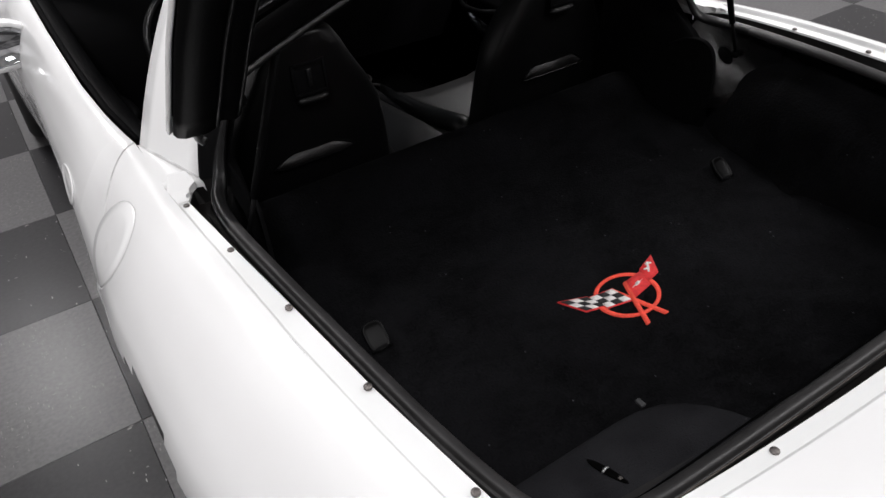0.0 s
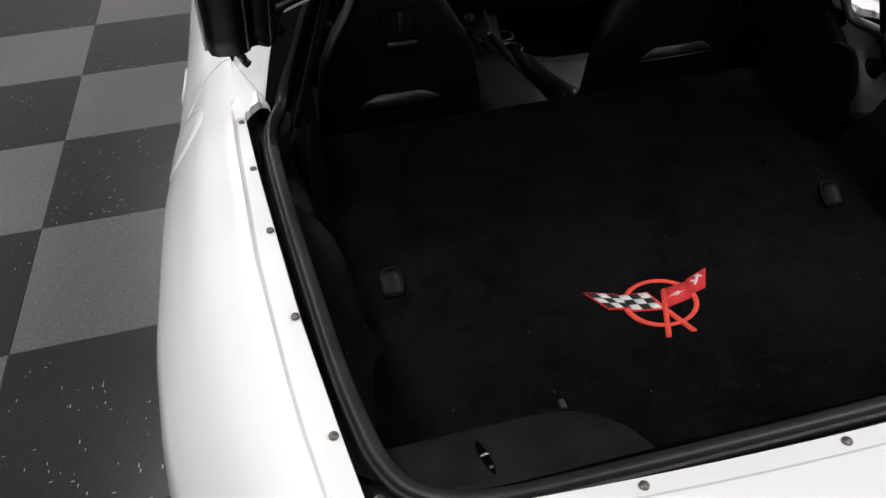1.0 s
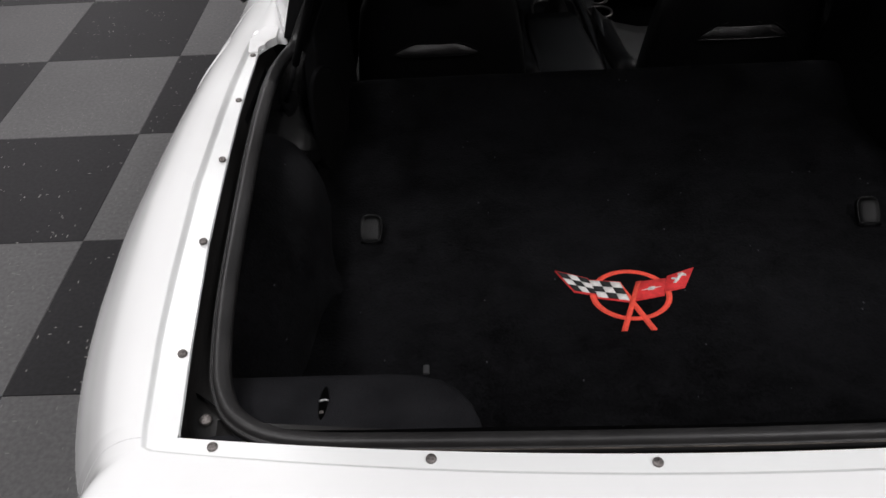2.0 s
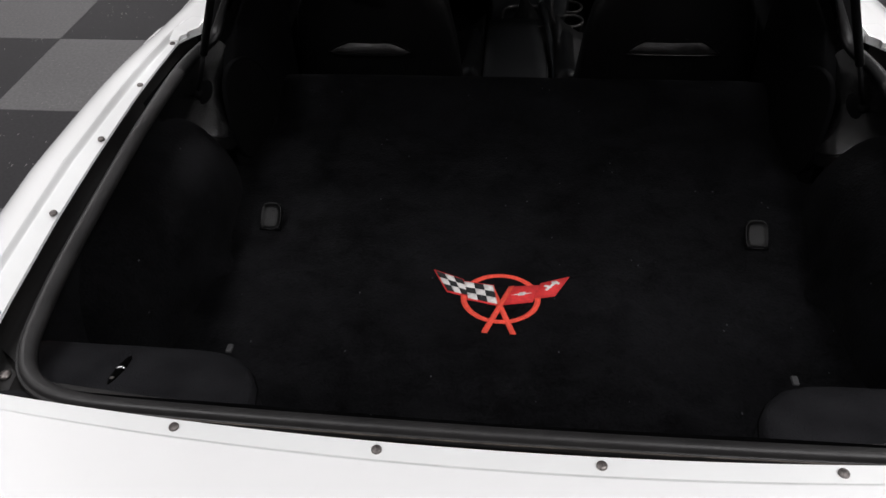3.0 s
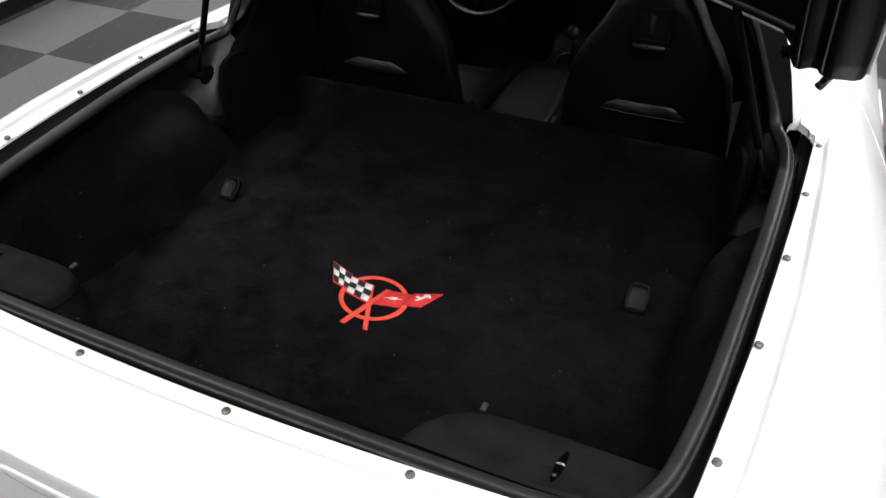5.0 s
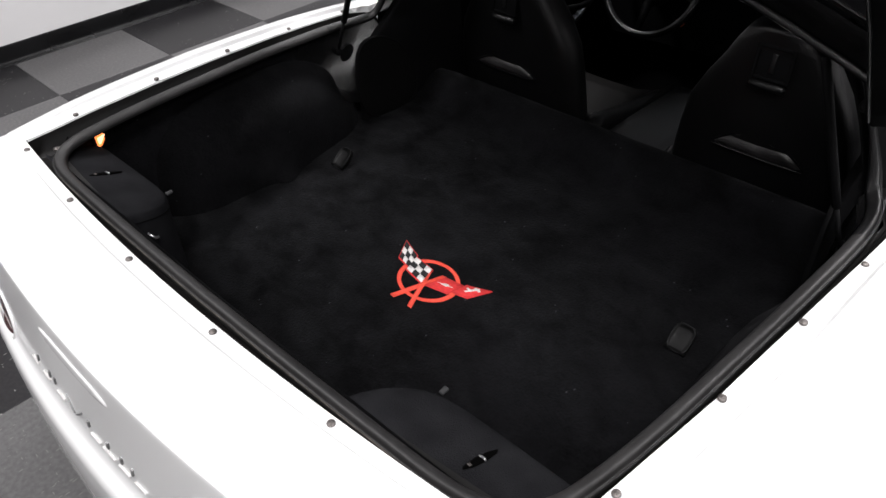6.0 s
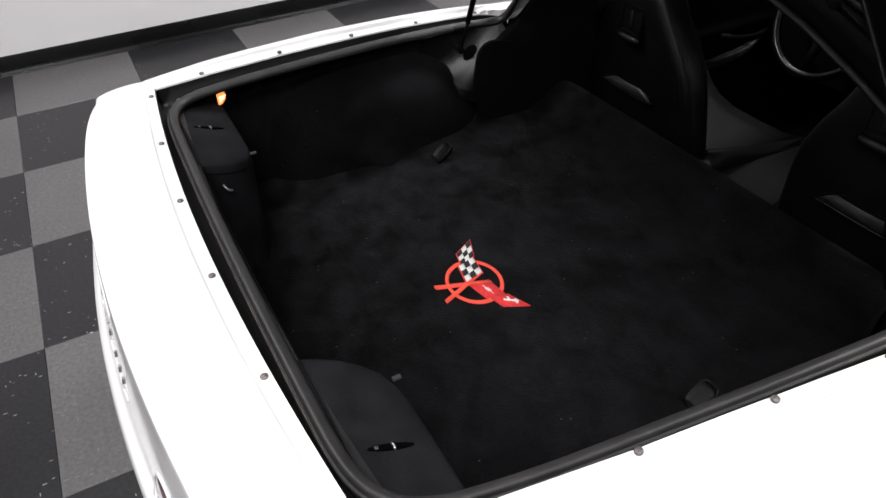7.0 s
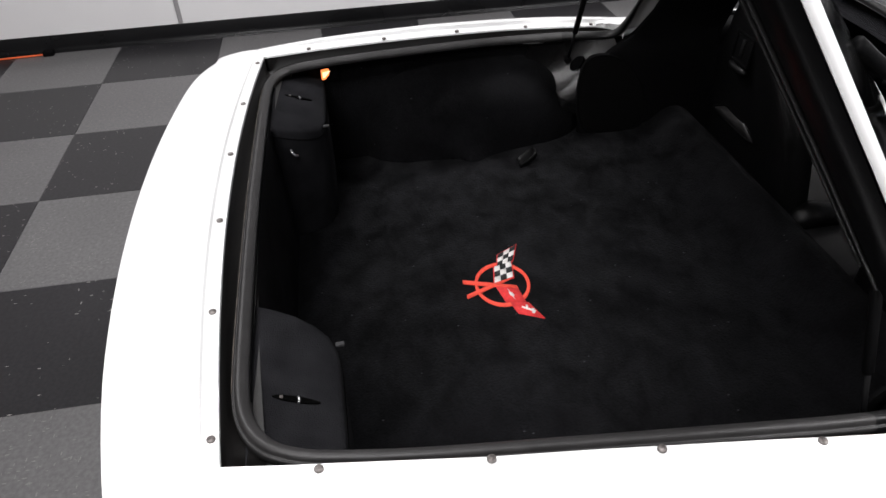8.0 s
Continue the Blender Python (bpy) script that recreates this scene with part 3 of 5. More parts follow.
# ---- weatherstrip ----
GASKET_HALF = [(0, 0.014, 0.853), (0.2, 0.0155, 0.853), (0.4, 0.019, 0.853), (0.50, 0.023, 0.853), (0.556, 0.034, 0.853), (0.595, 0.058, 0.853), (0.617, 0.092, 0.853), (0.631, 0.14, 0.853),
               (0.648, 0.25, 0.853), (0.664, 0.42, 0.852), (0.679, 0.6, 0.849), (0.690, 0.78, 0.842), (0.690, 0.87, 0.838), (0.681, 0.93, 0.837), (0.664, 0.970, 0.845),
               (0.647, 0.992, 0.880), (0.617, 1.008, 0.94), (0.57, 1.03, 1.03), (0.50, 1.055, 1.10), (0.38, 1.075, 1.145), (0.2, 1.09, 1.165), (0, 1.095, 1.17)]


def weatherstrip():
    half = spline(GASKET_HALF, 5)
    loop = half + [V((-p.x, p.y, p.z)) for p in half[-2:0:-1]]
    prof = [(-0.0135, -0.016), (-0.0135, -0.003), (-0.0125, -0.0005), (-0.0108, -0.0005), (-0.0098, -0.003), (-0.0085, 0.0015), (-0.0068, 0.0058), (-0.0040, 0.0080), (-0.0008, 0.0082), (0.0018, 0.0070), (0.0034, 0.0062), (0.0070, 0.0040), (0.0108, 0.0012), (0.0130, -0.0025), (0.0136, -0.010)]
    rows, k = [], len(loop)
    for i, p in enumerate(loop):
        t = (loop[(i + 1) % k] - loop[i - 1]).normalized()
        inward = V((0, 0.5, 0.95)) - p
        inward = (inward - t * inward.dot(t))
        if p.z < 0.875 and p.y < 0.96:
            inward.z = 0
        inward.normalize()
        up = inward.cross(t)
        if up.z < 0 and p.z < 0.9 or up.y > 0 and p.z >= 0.9:
            up = -up
        size = 1.0 - 0.50 * min(1, max(0, (p.z - 0.845) / 0.08))
        rows.append([p + inward * u * size + up * v * size for u, v in prof])
    cut = max(i for i, p in enumerate(loop) if p.y < 0.84 and i < k // 2)
    return grid(rows[k - cut:] + rows[:cut + 1], close_v=True), grid(rows[cut:k - cut + 1], close_v=True)


deck_seal, pillar_seal = weatherstrip()
part("weatherstrip", deck_seal, GASKET, car, "black rubber weatherstrip round the opening")
part("pillar_weatherstrip", pillar_seal, SEAL_DARK, car)
# worn edge of the sheet-metal flange that the seal grips, bare along the rear
edge = spline([(x, y - 0.0118, z - 0.0005) for x, y, z in GASKET_HALF[:4]], 6)
edge = [V((-p.x, p.y, p.z)) for p in edge[:0:-1]] + edge
part("flange_edge", tube(bmesh.new(), edge, 0.0011, 6), FLANGE, car, "worn brown edge of the body flange")


# ---- cargo bay ----
FLOOR_Z = [(0.0, 0.537), (0.3, 0.538), (0.55, 0.546), (0.8, 0.558), (0.98, 0.566), (1.03, 0.576), (1.07, 0.604), (1.10, 0.632), (1.125, 0.646), (1.15, 0.648), (1.172, 0.635), (1.185, 0.60), (1.19, 0.50), (1.19, 0.42)]


def floor_z(y):
    return lerp(FLOOR_Z[:-2], y)


def cargo_carpet():
    ys = [0.02 + 0.03 * i for i in range(32)] + [0.99, 1.01, 1.03, 1.05, 1.07, 1.085, 1.10, 1.115, 1.13, 1.145, 1.16, 1.172, 1.182, 1.19]
    rows = []
    for y in ys:
        row = []
        for i in range(47):
            x = -0.69 + 1.38 * i / 46
            z = floor_z(y) if y < 1.19 else 0.42
            z += 0.0025 * noise.noise((x * 5, y * 5, 0)) + 0.0012 * noise.noise((x * 17, y * 17, 3))
            if y > 1.05:
                z -= 0.012 * max(0, (abs(x) - 0.55) / 0.1) if abs(x) > 0.55 else 0
            row.append((x, y, z))
        rows.append(row)
    return grid(rows)


carpet = part("cargo_carpet", cargo_carpet(), CARPET, car, "black cut-pile cargo carpet with an embroidered emblem")


def wall_carpet():
    """Upright carpeted lining under the weatherstrip: rear and sides."""
    half = [(0, 0.03), (0.3, 0.034), (0.55, 0.04), (0.63, 0.08), (0.688, 0.14), (0.704, 0.3), (0.713, 0.6), (0.713, 0.9)]
    half = [V((x, y, 0)) for x, y in half]
    loop = [V((-p.x, p.y, 0)) for p in half[:0:-1]] + half
    path = spline(loop, 4)
    rows = []
    for p in path:
        top = 0.852 - 0.02 * max(0, p.y - 0.4) / 0.5
        rows.append([V((p.x * (1 - 0.035 * k), p.y + (0.02 * k if p.y < 0.1 else 0), top + (0.52 - top) * k)) for k in (0, 0.25, 0.5, 0.75, 1.0)])
    return grid(rows)


part("side_lining", wall_carpet(), LINING, car)


def wheel_hump(s):
    rows = []
    for x, k in ((0.725, 1.085), (0.70, 1.06), (0.682, 1.035), (0.664, 0.995), (0.645, 0.94), (0.626, 0.865), (0.609, 0.765), (0.597, 0.64), (0.590, 0.45), (0.583, 0.24), (0.573, 0.12), (0.558, 0.065)):
        row = []
        for j in range(25):
            a = math.pi * j / 24
            c, sn = math.cos(a), math.sin(a)
            y = 0.55 - 0.295 * k * math.copysign(abs(c) ** 0.66, c)
            y += 0.05 * (1 - sn) ** 1.5 if c < 0 else 0.0
            z = 0.53 + 0.250 * k * sn ** 0.72
            row.append((s * (x + 0.012 * (1 - sn)), y, z + 0.002 * noise.noise((y * 9, z * 9, s))))
        rows.append(row)
    return grid(rows)


for s in (1, -1):
    part("wheel_hump", wheel_hump(s), LINING, car)


def storage_bin(s):
    """Carpeted corner bin with a lid, a slot and a small latch."""
    def lid_z(y):
        return 0.819 + (0.093 - y) * 0.38
    outline = [(0.305, 0.03), (0.308, 0.06), (0.316, 0.09), (0.332, 0.118), (0.354, 0.140), (0.385, 0.153), (0.42, 0.157), (0.5, 0.158), (0.58, 0.158), (0.65, 0.158), (0.668, 0.15), (0.668, 0.03)]
    cx, cy = 0.47, 0.08
    rows = []
    for k, dz in ((0.0, 0.002), (0.5, 0.002), (0.9, 0.001), (0.965, -0.001), (0.99, -0.005), (1.0, -0.012), (0.998, -0.03), (0.985, -0.045), (0.985, -0.30)):
        rows.append([V((s * (cx + (x - cx) * k), cy + (y - cy) * k, lid_z(cy + (y - cy) * k) + dz + (0.0025 * noise.noise((x * 14, y * 14, s)) if dz > -0.01 else 0))) for x, y in outline])
    bm = grid(rows, close_v=True)
    b = part("storage_bin", bm, LID, car, "carpeted corner storage bin with a latched lid")
    tilt = Matrix.Translation((s * 0.5, 0.094, lid_z(0.094) + 0.003)) @ Matrix.Rotation(math.atan(-0.38), 4, "X") @ Matrix.Rotation(-s * 0.06, 4, "Z")
    lens = [0.0052 * math.cos(a) * abs(math.cos(a)) ** 0.2 for a in (2 * math.pi * k / 24 for k in range(24))]
    lens = [(u, 0.034 * math.sin(2 * math.pi * k / 24)) for k, u in enumerate(lens)]
    # the lid has no opening: the slot's darkness is painted on a flat lens
    slot = part("slot", prism(bmesh.new(), lens, 0.0045, tilt @ Matrix.Translation((0, 0, -0.0035))), VOID, b, "flat black lens standing for the dark latch slot", smooth=False)
    bm = tube(bmesh.new(), [tilt @ V(p) for p in ((-0.0055, 0.002, 0.0002), (-0.002, 0.003, 0.0014), (0.002, 0.004, 0.0014), (0.0055, 0.003, 0.0002))], 0.0019, 8)
    part("latch", bm, BRIGHT, slot, "small chrome latch")
    bm = box(bmesh.new(), (-0.0026, -0.024, -0.0004), (0.0026, -0.019, 0.0022), 0.0008, tilt)
    part("latch_pin", bm, STEEL, slot)
    bm = box(bmesh.new(), (s * 0.376 - 0.0042, 0.150, lid_z(0.15) - 0.002), (s * 0.376 + 0.0042, 0.164, lid_z(0.15) + 0.003), 0.0015)
    part("pull_tab", bm, TAB, b, "grey pull tab")
    if s < 0:
        hook = spline([(-0.316, 0.070, 0.779), (-0.307, 0.073, 0.774), (-0.304, 0.079, 0.768), (-0.308, 0.085, 0.764)], 4)
        part("hook", tube(bmesh.new(), hook, 0.0026, 8), BRIGHT, b, "small bright hook on the side of the bin")
    # lip of the lid
    rim = [V((s * (cx + (x - cx) * 1.004), cy + (y - cy) * 1.004, lid_z(cy + (y - cy)) - 0.02)) for x, y in outline]
    part("lid_joint", tube(bmesh.new(), rim, 0.0012, 6), MATT, b)


for s in (1, -1):
    storage_bin(s)

# lit courtesy lamp beside the left bin
face_out = Matrix(((-0.4, 0, 1, -0.678 + 0.4 * 0.156), (1, 0, 0, 0), (0, 1, 0, 0), (0, 0, 0, 1)))
bm = prism(bmesh.new(), [(0.152, 0.787), (0.162, 0.787), (0.194, 0.815), (0.152, 0.815)], 0.003, face_out)
lamp = part("courtesy_lamp", bm, LAMP_LENS, car, "small lit orange courtesy lamp lens", smooth=False)
bm = prism(bmesh.new(), [(0.156, 0.793), (0.161, 0.793), (0.178, 0.808), (0.156, 0.808)], 0.0042, face_out)
part("bulb_glow", bm, BULB, lamp, "white glowing middle of the lens", smooth=False)
part("lamp_bezel", box(bmesh.new(), (-0.694, 0.146, 0.778), (-0.682, 0.198, 0.822), 0.003), MATT, car)


def tie_down(x, y):
    """Small upright hinged tie-down: a rounded plate on a dark recess."""
    z = floor_z(y)
    n = 24
    ring = []
    for k in range(n):
        a = 2 * math.pi * k / n
        c, sn = math.cos(a), math.sin(a)
        ring.append((0.023 * math.copysign(abs(c) ** 0.6, c), 0.029 + 0.031 * math.copysign(abs(sn) ** 0.6, sn)))
    m = Matrix.Translation((x, y, z - 0.002)) @ Matrix.Rotation(radians(38), 4, "X")

    def loop(k, h):
        return [m @ V((a * k, 0.029 + (b - 0.029) * k, h)) for a, b in ring]
    rows = [loop(k, h) for k, h in ((0.95, -0.004), (1.0, 0.001), (0.99, 0.005), (0.95, 0.0075), (0.88, 0.0075), (0.82, 0.0055), (0.6, 0.0045), (0.3, 0.004), (0.02, 0.004))]
    p = part("tie_down", grid(rows, close_v=True), FLAP, car, "black folding tie-down loop on the carpet")
    part("hinge", tube(bmesh.new(), [(x - 0.022, y, z + 0.003), (x + 0.022, y, z + 0.003)], 0.004, 8), MATT, p)


tie_down(-0.512, 0.668)
tie_down(0.494, 0.668)


# ---- embroidered emblem: two crossed flags over a ring ----
EMX = -0.012


def em_flat(bm, pts, lift):
    top = [bm.verts.new((EMX + x, y, floor_z(y) + lift * 0.55)) for x, y in pts]
    low = [bm.verts.new((EMX + x, y, floor_z(y) - 0.004)) for x, y in pts]
    bm.faces.new(top)
    for i in range(len(pts)):
        j = (i + 1) % len(pts)
        bm.faces.new([low[i], low[j], top[j], top[i]])
    return bm


def emblem():
    bm = bmesh.new()
    rows = []
    for k, lift in ((1.0, -0.004), (1.0, 0.0026), (0.0, 0.0026), (0.0, -0.004)):
        row = []
        for j in range(48):
            a = 2 * math.pi * j / 48
            rx, ry = 0.0655 + 0.0110 * k, 0.0545 + 0.0070 * k
            y = 0.506 + ry * math.sin(a)
            row.append((EMX + rx * math.cos(a), y, floor_z(y) + lift))
        rows.append(row)
    part("ring", grid(rows, bm, close_v=True), RED, carpet, "red embroidered ring")
    for s in (1, -1):
        bm = em_flat(bmesh.new(), [(s * -0.0250, 0.537), (s * -0.0148, 0.535), (s * 0.0318, 0.421), (s * 0.0210, 0.421)], 0.0065 if s > 0 else 0.0075)
        part("flag_staff", bm, RED, carpet)
    inner = [(0.016, 0.535), (0.073, 0.5425), (0.062, 0.5005), (0.005, 0.4895)]
    outer = [(0.076, 0.5475), (0.132, 0.568), (0.104, 0.518), (0.062, 0.508)]
    for q in (inner, outer):
        part("red_flag", em_flat(bmesh.new(), q, 0.006), DEEP_RED, carpet, "red embroidered flag with white marks")
    # white marks, as plain shapes
    for quads in ([[(0.020, 0.513), (0.036, 0.518), (0.060, 0.5215), (0.044, 0.5165)], [(0.033, 0.5125), (0.046, 0.515), (0.048, 0.523), (0.036, 0.5205)]],
                  [[(0.084, 0.530), (0.089, 0.529), (0.110, 0.553), (0.105, 0.556)], [(0.082, 0.539), (0.097, 0.536), (0.098, 0.541), (0.084, 0.543)], [(0.096, 0.549), (0.112, 0.546), (0.113, 0.551), (0.098, 0.554)]]):
        for q in quads:
            part("white_mark", em_flat(bmesh.new(), q, 0.0072), WHITE_THREAD, carpet)
    for q in (inner, outer):
        q = [(-x, y) for x, y in q]
        part("flag_border", em_flat(bmesh.new(), [(a[0] * 1.0 + (a[0] - sum(p[0] for p in q) / 4) * 0.09, a[1] + (a[1] - sum(p[1] for p in q) / 4) * 0.11) for a in q], 0.0055), DEEP_RED, carpet)
        nu, nv = 3, 3
        for i in range(nu):
            for j in range(nv):
                def at(u, v):
                    a = V(q[0]).lerp(V(q[1]), u)
                    b = V(q[3]).lerp(V(q[2]), u)
                    return tuple(a.lerp(b, v))
                sq = [at(i / nu, j / nv), at((i + 1) / nu, j / nv), at((i + 1) / nu, (j + 1) / nv), at(i / nu, (j + 1) / nv)]
                white = (i + j) % 2 == (1 if q[0][0] < -0.05 else 0)
                part("flag_check", em_flat(bmesh.new(), sq, 0.0068), WHITE_THREAD if white else BLACK_THREAD, carpet)


emblem()


# ---- side trim, pillars, speakers ----
def lean(z):
    return 0.57 * max(0, z - 0.85)


def speaker_plane(y):
    return 0.626 - 0.034 * min(1.3, (y - 0.86) / 0.19)


def side_trim(s):
    rows = []
    for y in [0.872, 0.88, 0.90, 0.93, 0.96, 1.0, 1.04, 1.08, 1.14, 1.2, 1.25]:
        row = []
        for z in [0.53, 0.58, 0.64, 0.70, 0.76, 0.79, 0.82, 0.85, 0.92, 1.0, 1.08, 1.14]:
            k = min(1, max(0, (z - 0.80) / 0.06))
            x = speaker_plane(y) + 0.004 + 0.012 * k - lean(z) + (0.014 if y < 0.875 else 0)
            yy = max(y, 0.872 + 0.55 * min(0.12, max(0, z - 0.69))) + (0.10 * k + max(0, z - 0.86) * 0.25) * (1.25 - y) / 0.38
            row.append((s * x, yy, z))
        rows.append(row)
    part("side_trim", grid(rows), MATT, car, "black interior side trim")
    # moulded post at the strut foot: a hollow fillet that flares out onto the wheel hump
    lip = spline([(s * x, y, z) for x, y, z in ((0.708, 0.725, 0.772), (0.703, 0.765, 0.735), (0.690, 0.788, 0.717), (0.664, 0.803, 0.698), (0.642, 0.814, 0.684), (0.629, 0.838, 0.668), (0.626, 0.880, 0.652))], 5)
    top = spline([(s * x, y, z) for x, y, z in ((0.705, 0.735, 0.818), (0.700, 0.815, 0.828), (0.690, 0.885, 0.836), (0.679, 0.928, 0.836), (0.660, 0.958, 0.836), (0.645, 0.968, 0.825), (0.632, 0.968, 0.790))], 5)
    rows = []
    for a, b in zip(lip, top):
        row = [a + V((0, -0.002, -0.03)), a + V((0, -0.003, 0.0))]
        for k in range(13):
            t = k / 12 * math.pi / 2
            h, w = 0.6 * k / 12 + 0.4 * math.sin(t), 0.62 * k / 12 + 0.38 * (1 - math.cos(t))
            row.append(V((a.x + (b.x - a.x) * h, a.y + (b.y - a.y) * h, a.z + (b.z - a.z) * w + 0.001)))
        rows.append(row)
    trim = part("pillar_moulding", grid(rows), TRIM_GLOSS, car, "black moulded plastic post at the strut foot")
    part("moulding_lip", tube(bmesh.new(), [p + V((0, -0.002, 0.001)) for p in lip], 0.0024, 8), TRIM_GLOSS, trim)
    # no hollow is cut: a black oval paints the shade inside the recess
    bm = bmesh.new()
    m = Matrix.Translation((s * 0.672, 0.872, 0.762)) @ Matrix.Rotation(s * radians(-38), 4, "Z") @ Matrix.Rotation(radians(76), 4, "X") @ Matrix.Rotation(s * radians(35), 4, "Z")
    prism(bm, [(0.014 * math.cos(a), 0.026 * math.sin(a)) for a in (2 * math.pi * k / 20 for k in range(20))], 0.008, m)
    part("oval_recess", bm, MATT, trim, "solid black oval standing for the shaded recess", smooth=False)


def speaker(s):
    shape = [(0.864, 0.70), (0.873, 0.765), (0.900, 0.797), (0.945, 0.798), (0.995, 0.772), (1.032, 0.725), (1.054, 0.665), (1.056, 0.615), (1.034, 0.580), (0.985, 0.562), (0.932, 0.560), (0.893, 0.577), (0.868, 0.628)]
    loop = spline([(0, y, z) for y, z in shape + shape[:1]], 4)[:-1]
    cy, cz = 0.96, 0.68

    def at(p, k, out):
        y, z = cy + (p.y - cy) * k, cz + (p.z - cz) * k
        return (s * (speaker_plane(y) - out), y, z)
    rows = [[at(p, k, o) for p in loop] for k, o in ((1.05, -0.006), (1.04, -0.001), (1.028, 0.0022), (1.012, 0.0030), (0.992, 0.0022), (0.975, -0.0015))]
    rim = part("speaker_surround", grid(rows, close_v=True), MATT, car, "black moulded rim of the speaker")
    rows = [[at(p, k, o) for p in loop] for k, o in ((0.98, -0.001), (0.93, 0.0012), (0.8, 0.002), (0.5, 0.003), (0.2, 0.0035), (0.02, 0.0035))]
    part("speaker_grille", grid(rows, close_v=True), CLOTH, rim, "black cloth speaker grille")


for s in (1, -1):
    side_trim(s)
    speaker(s)


def pillar(s):
    """White sail panel between door window and hatch."""
    def seam(t):
        return V((0.689 + 0.058 * t, 1.012 + 0.212 * t, 0.842 - 0.008 * t + 0.002 * math.sin(math.pi * t)))
    rows = []
    for k in range(9):
        q = k / 8
        row = []
        for t in (0, 0.2, 0.4, 0.6, 0.8, 1.0):
            a = seam(t)
            b = V((0.535 + 0.030 * t, 1.085 + 0.19 * t, 1.165))
            p = a.lerp(b, q)
            row.append((s * (p.x + 0.012 * math.sin(math.pi * q)), p.y, p.z))
        f, r = row[-1], row[0]
        row = [(r[0] - s * 0.004, r[1] + 0.001, r[2] - 0.003)] + row + [(f[0] - s * 0.004, f[1] + 0.002, f[2] - 0.002), (f[0] - s * 0.022, f[1] + 0.002, f[2] - 0.012)]
        rows.append(row)
    p = part("sail_panel", grid(rows), PAINT, car, "white sail panel behind the door window")
    part("panel_joint", tube(bmesh.new(), [(s * v.x, v.y, v.z + 0.0005) for v in (seam(k / 8) for k in range(9))], 0.0024, 6), SEAM, p)
    # top of the quarter panel between the outer skin and the seam
    rows = []
    for k in range(9):
        t = -0.03 + 1.05 * k / 8
        a = seam(t)
        o = V((lerp(TABLE_TX, a.y), a.y, top_z(a.y)))
        rows.append([(s * v.x, v.y, v.z) for v in (o, o.lerp(a, 0.3) + V((0, 0, 0.0015)), o.lerp(a, 0.7) + V((0, 0, 0.0015)), a, a + V((-0.004, 0, -0.012)))])
    rows.insert(0, [(x, y - 0.003, z - 0.016) for x, y, z in rows[0]])
    part("quarter_top", grid(rows), PAINT, car)
    # black jamb between the seal and the sail panel
    rows = []
    for k in range(9):
        q = k / 8
        a = seam(0).lerp(V((0.535, 1.085, 1.165)), q) + V((0.012 * math.sin(math.pi * q), 0, 0))
        over = min(1, q / 0.35)
        b = V((lerp([(0, 0.655), (0.2, 0.630), (0.55, 0.57), (1, 0.48)], q), 0.985 + 0.075 * q, 0.842 + 0.30 * q))
        rows.append([(s * v.x, v.y, v.z) for v in (a + V((0.007 * over, 0.004, -0.002)), a + V((0.007 * over, -0.006, 0.003)), a + V((0.0, -0.010, 0.0)), a.lerp(b, 0.5) + V((0, -0.004, 0)), b)])
    part("pillar_jamb", grid(rows), HATCH_TRIM, car)


for s in (1, -1):
    pillar(s)

# roof panel, windscreen and their rails
rows = []
for y, z, w in ((1.085, 1.163, 0.50), (1.12, 1.178, 0.53), (1.3, 1.192, 0.55), (1.6, 1.192, 0.56), (1.85, 1.175, 0.55), (2.0, 1.15, 0.53)):
    rows.append([(w * u, y, z - 0.055 * abs(u) ** 3) for u in (-1, -0.8, -0.6, -0.3, 0, 0.3, 0.6, 0.8, 1)])
rows2 = [[(p[0] * 0.97, p[1], p[2] - 0.035) for p in r] for r in rows]
bm = grid(rows)
grid(rows2, bm)
part("roof_panel", bm, ROOF_BLACK, car, "black glossy removable roof panel")
rows = []
for k in range(7):
    t = k / 6
    rows.append([((0.53 + 0.19 * t) * u, 2.0 + 0.62 * t - 0.16 * t * abs(u) ** 2, 1.148 - 0.27 * t - (0.05 - 0.03 * t) * abs(u) ** 3) for u in (-1, -0.75, -0.5, -0.25, 0, 0.25, 0.5, 0.75, 1)])
part("windscreen", grid(rows), TINT, car, "tinted windscreen")
for s in (1, -1):
    path = [(s * 0.53, 1.98, 1.10), (s * 0.60, 2.13, 1.03), (s * 0.68, 2.3, 0.94), (s * 0.755, 2.47, 0.865)]
    part("windscreen_pillar", tube(bmesh.new(), spline(path, 4), 0.028, 10), PAINT, car)
    path = [(s * 0.57, 1.26, 1.14), (s * 0.56, 1.6, 1.135), (s * 0.535, 1.98, 1.10)]
    part("roof_rail", tube(bmesh.new(), spline(path, 4), 0.018, 10), HATCH_TRIM, car)

# bonnet
rows = []
for k in range(14):
    y = 2.45 + 1.75 * k / 13
    w, z = lerp(TABLE_TX, min(y, 4.15)), top_z(min(y, 4.15))
    rows.append([(w * u, y + 0.02 * (1 - u * u), z + 0.035 * (1 - u * u)) for u in (-1, -0.75, -0.5, -0.25, 0, 0.25, 0.5, 0.75, 1)])
part("bonnet", grid(rows), PAINT, car, "white bonnet")

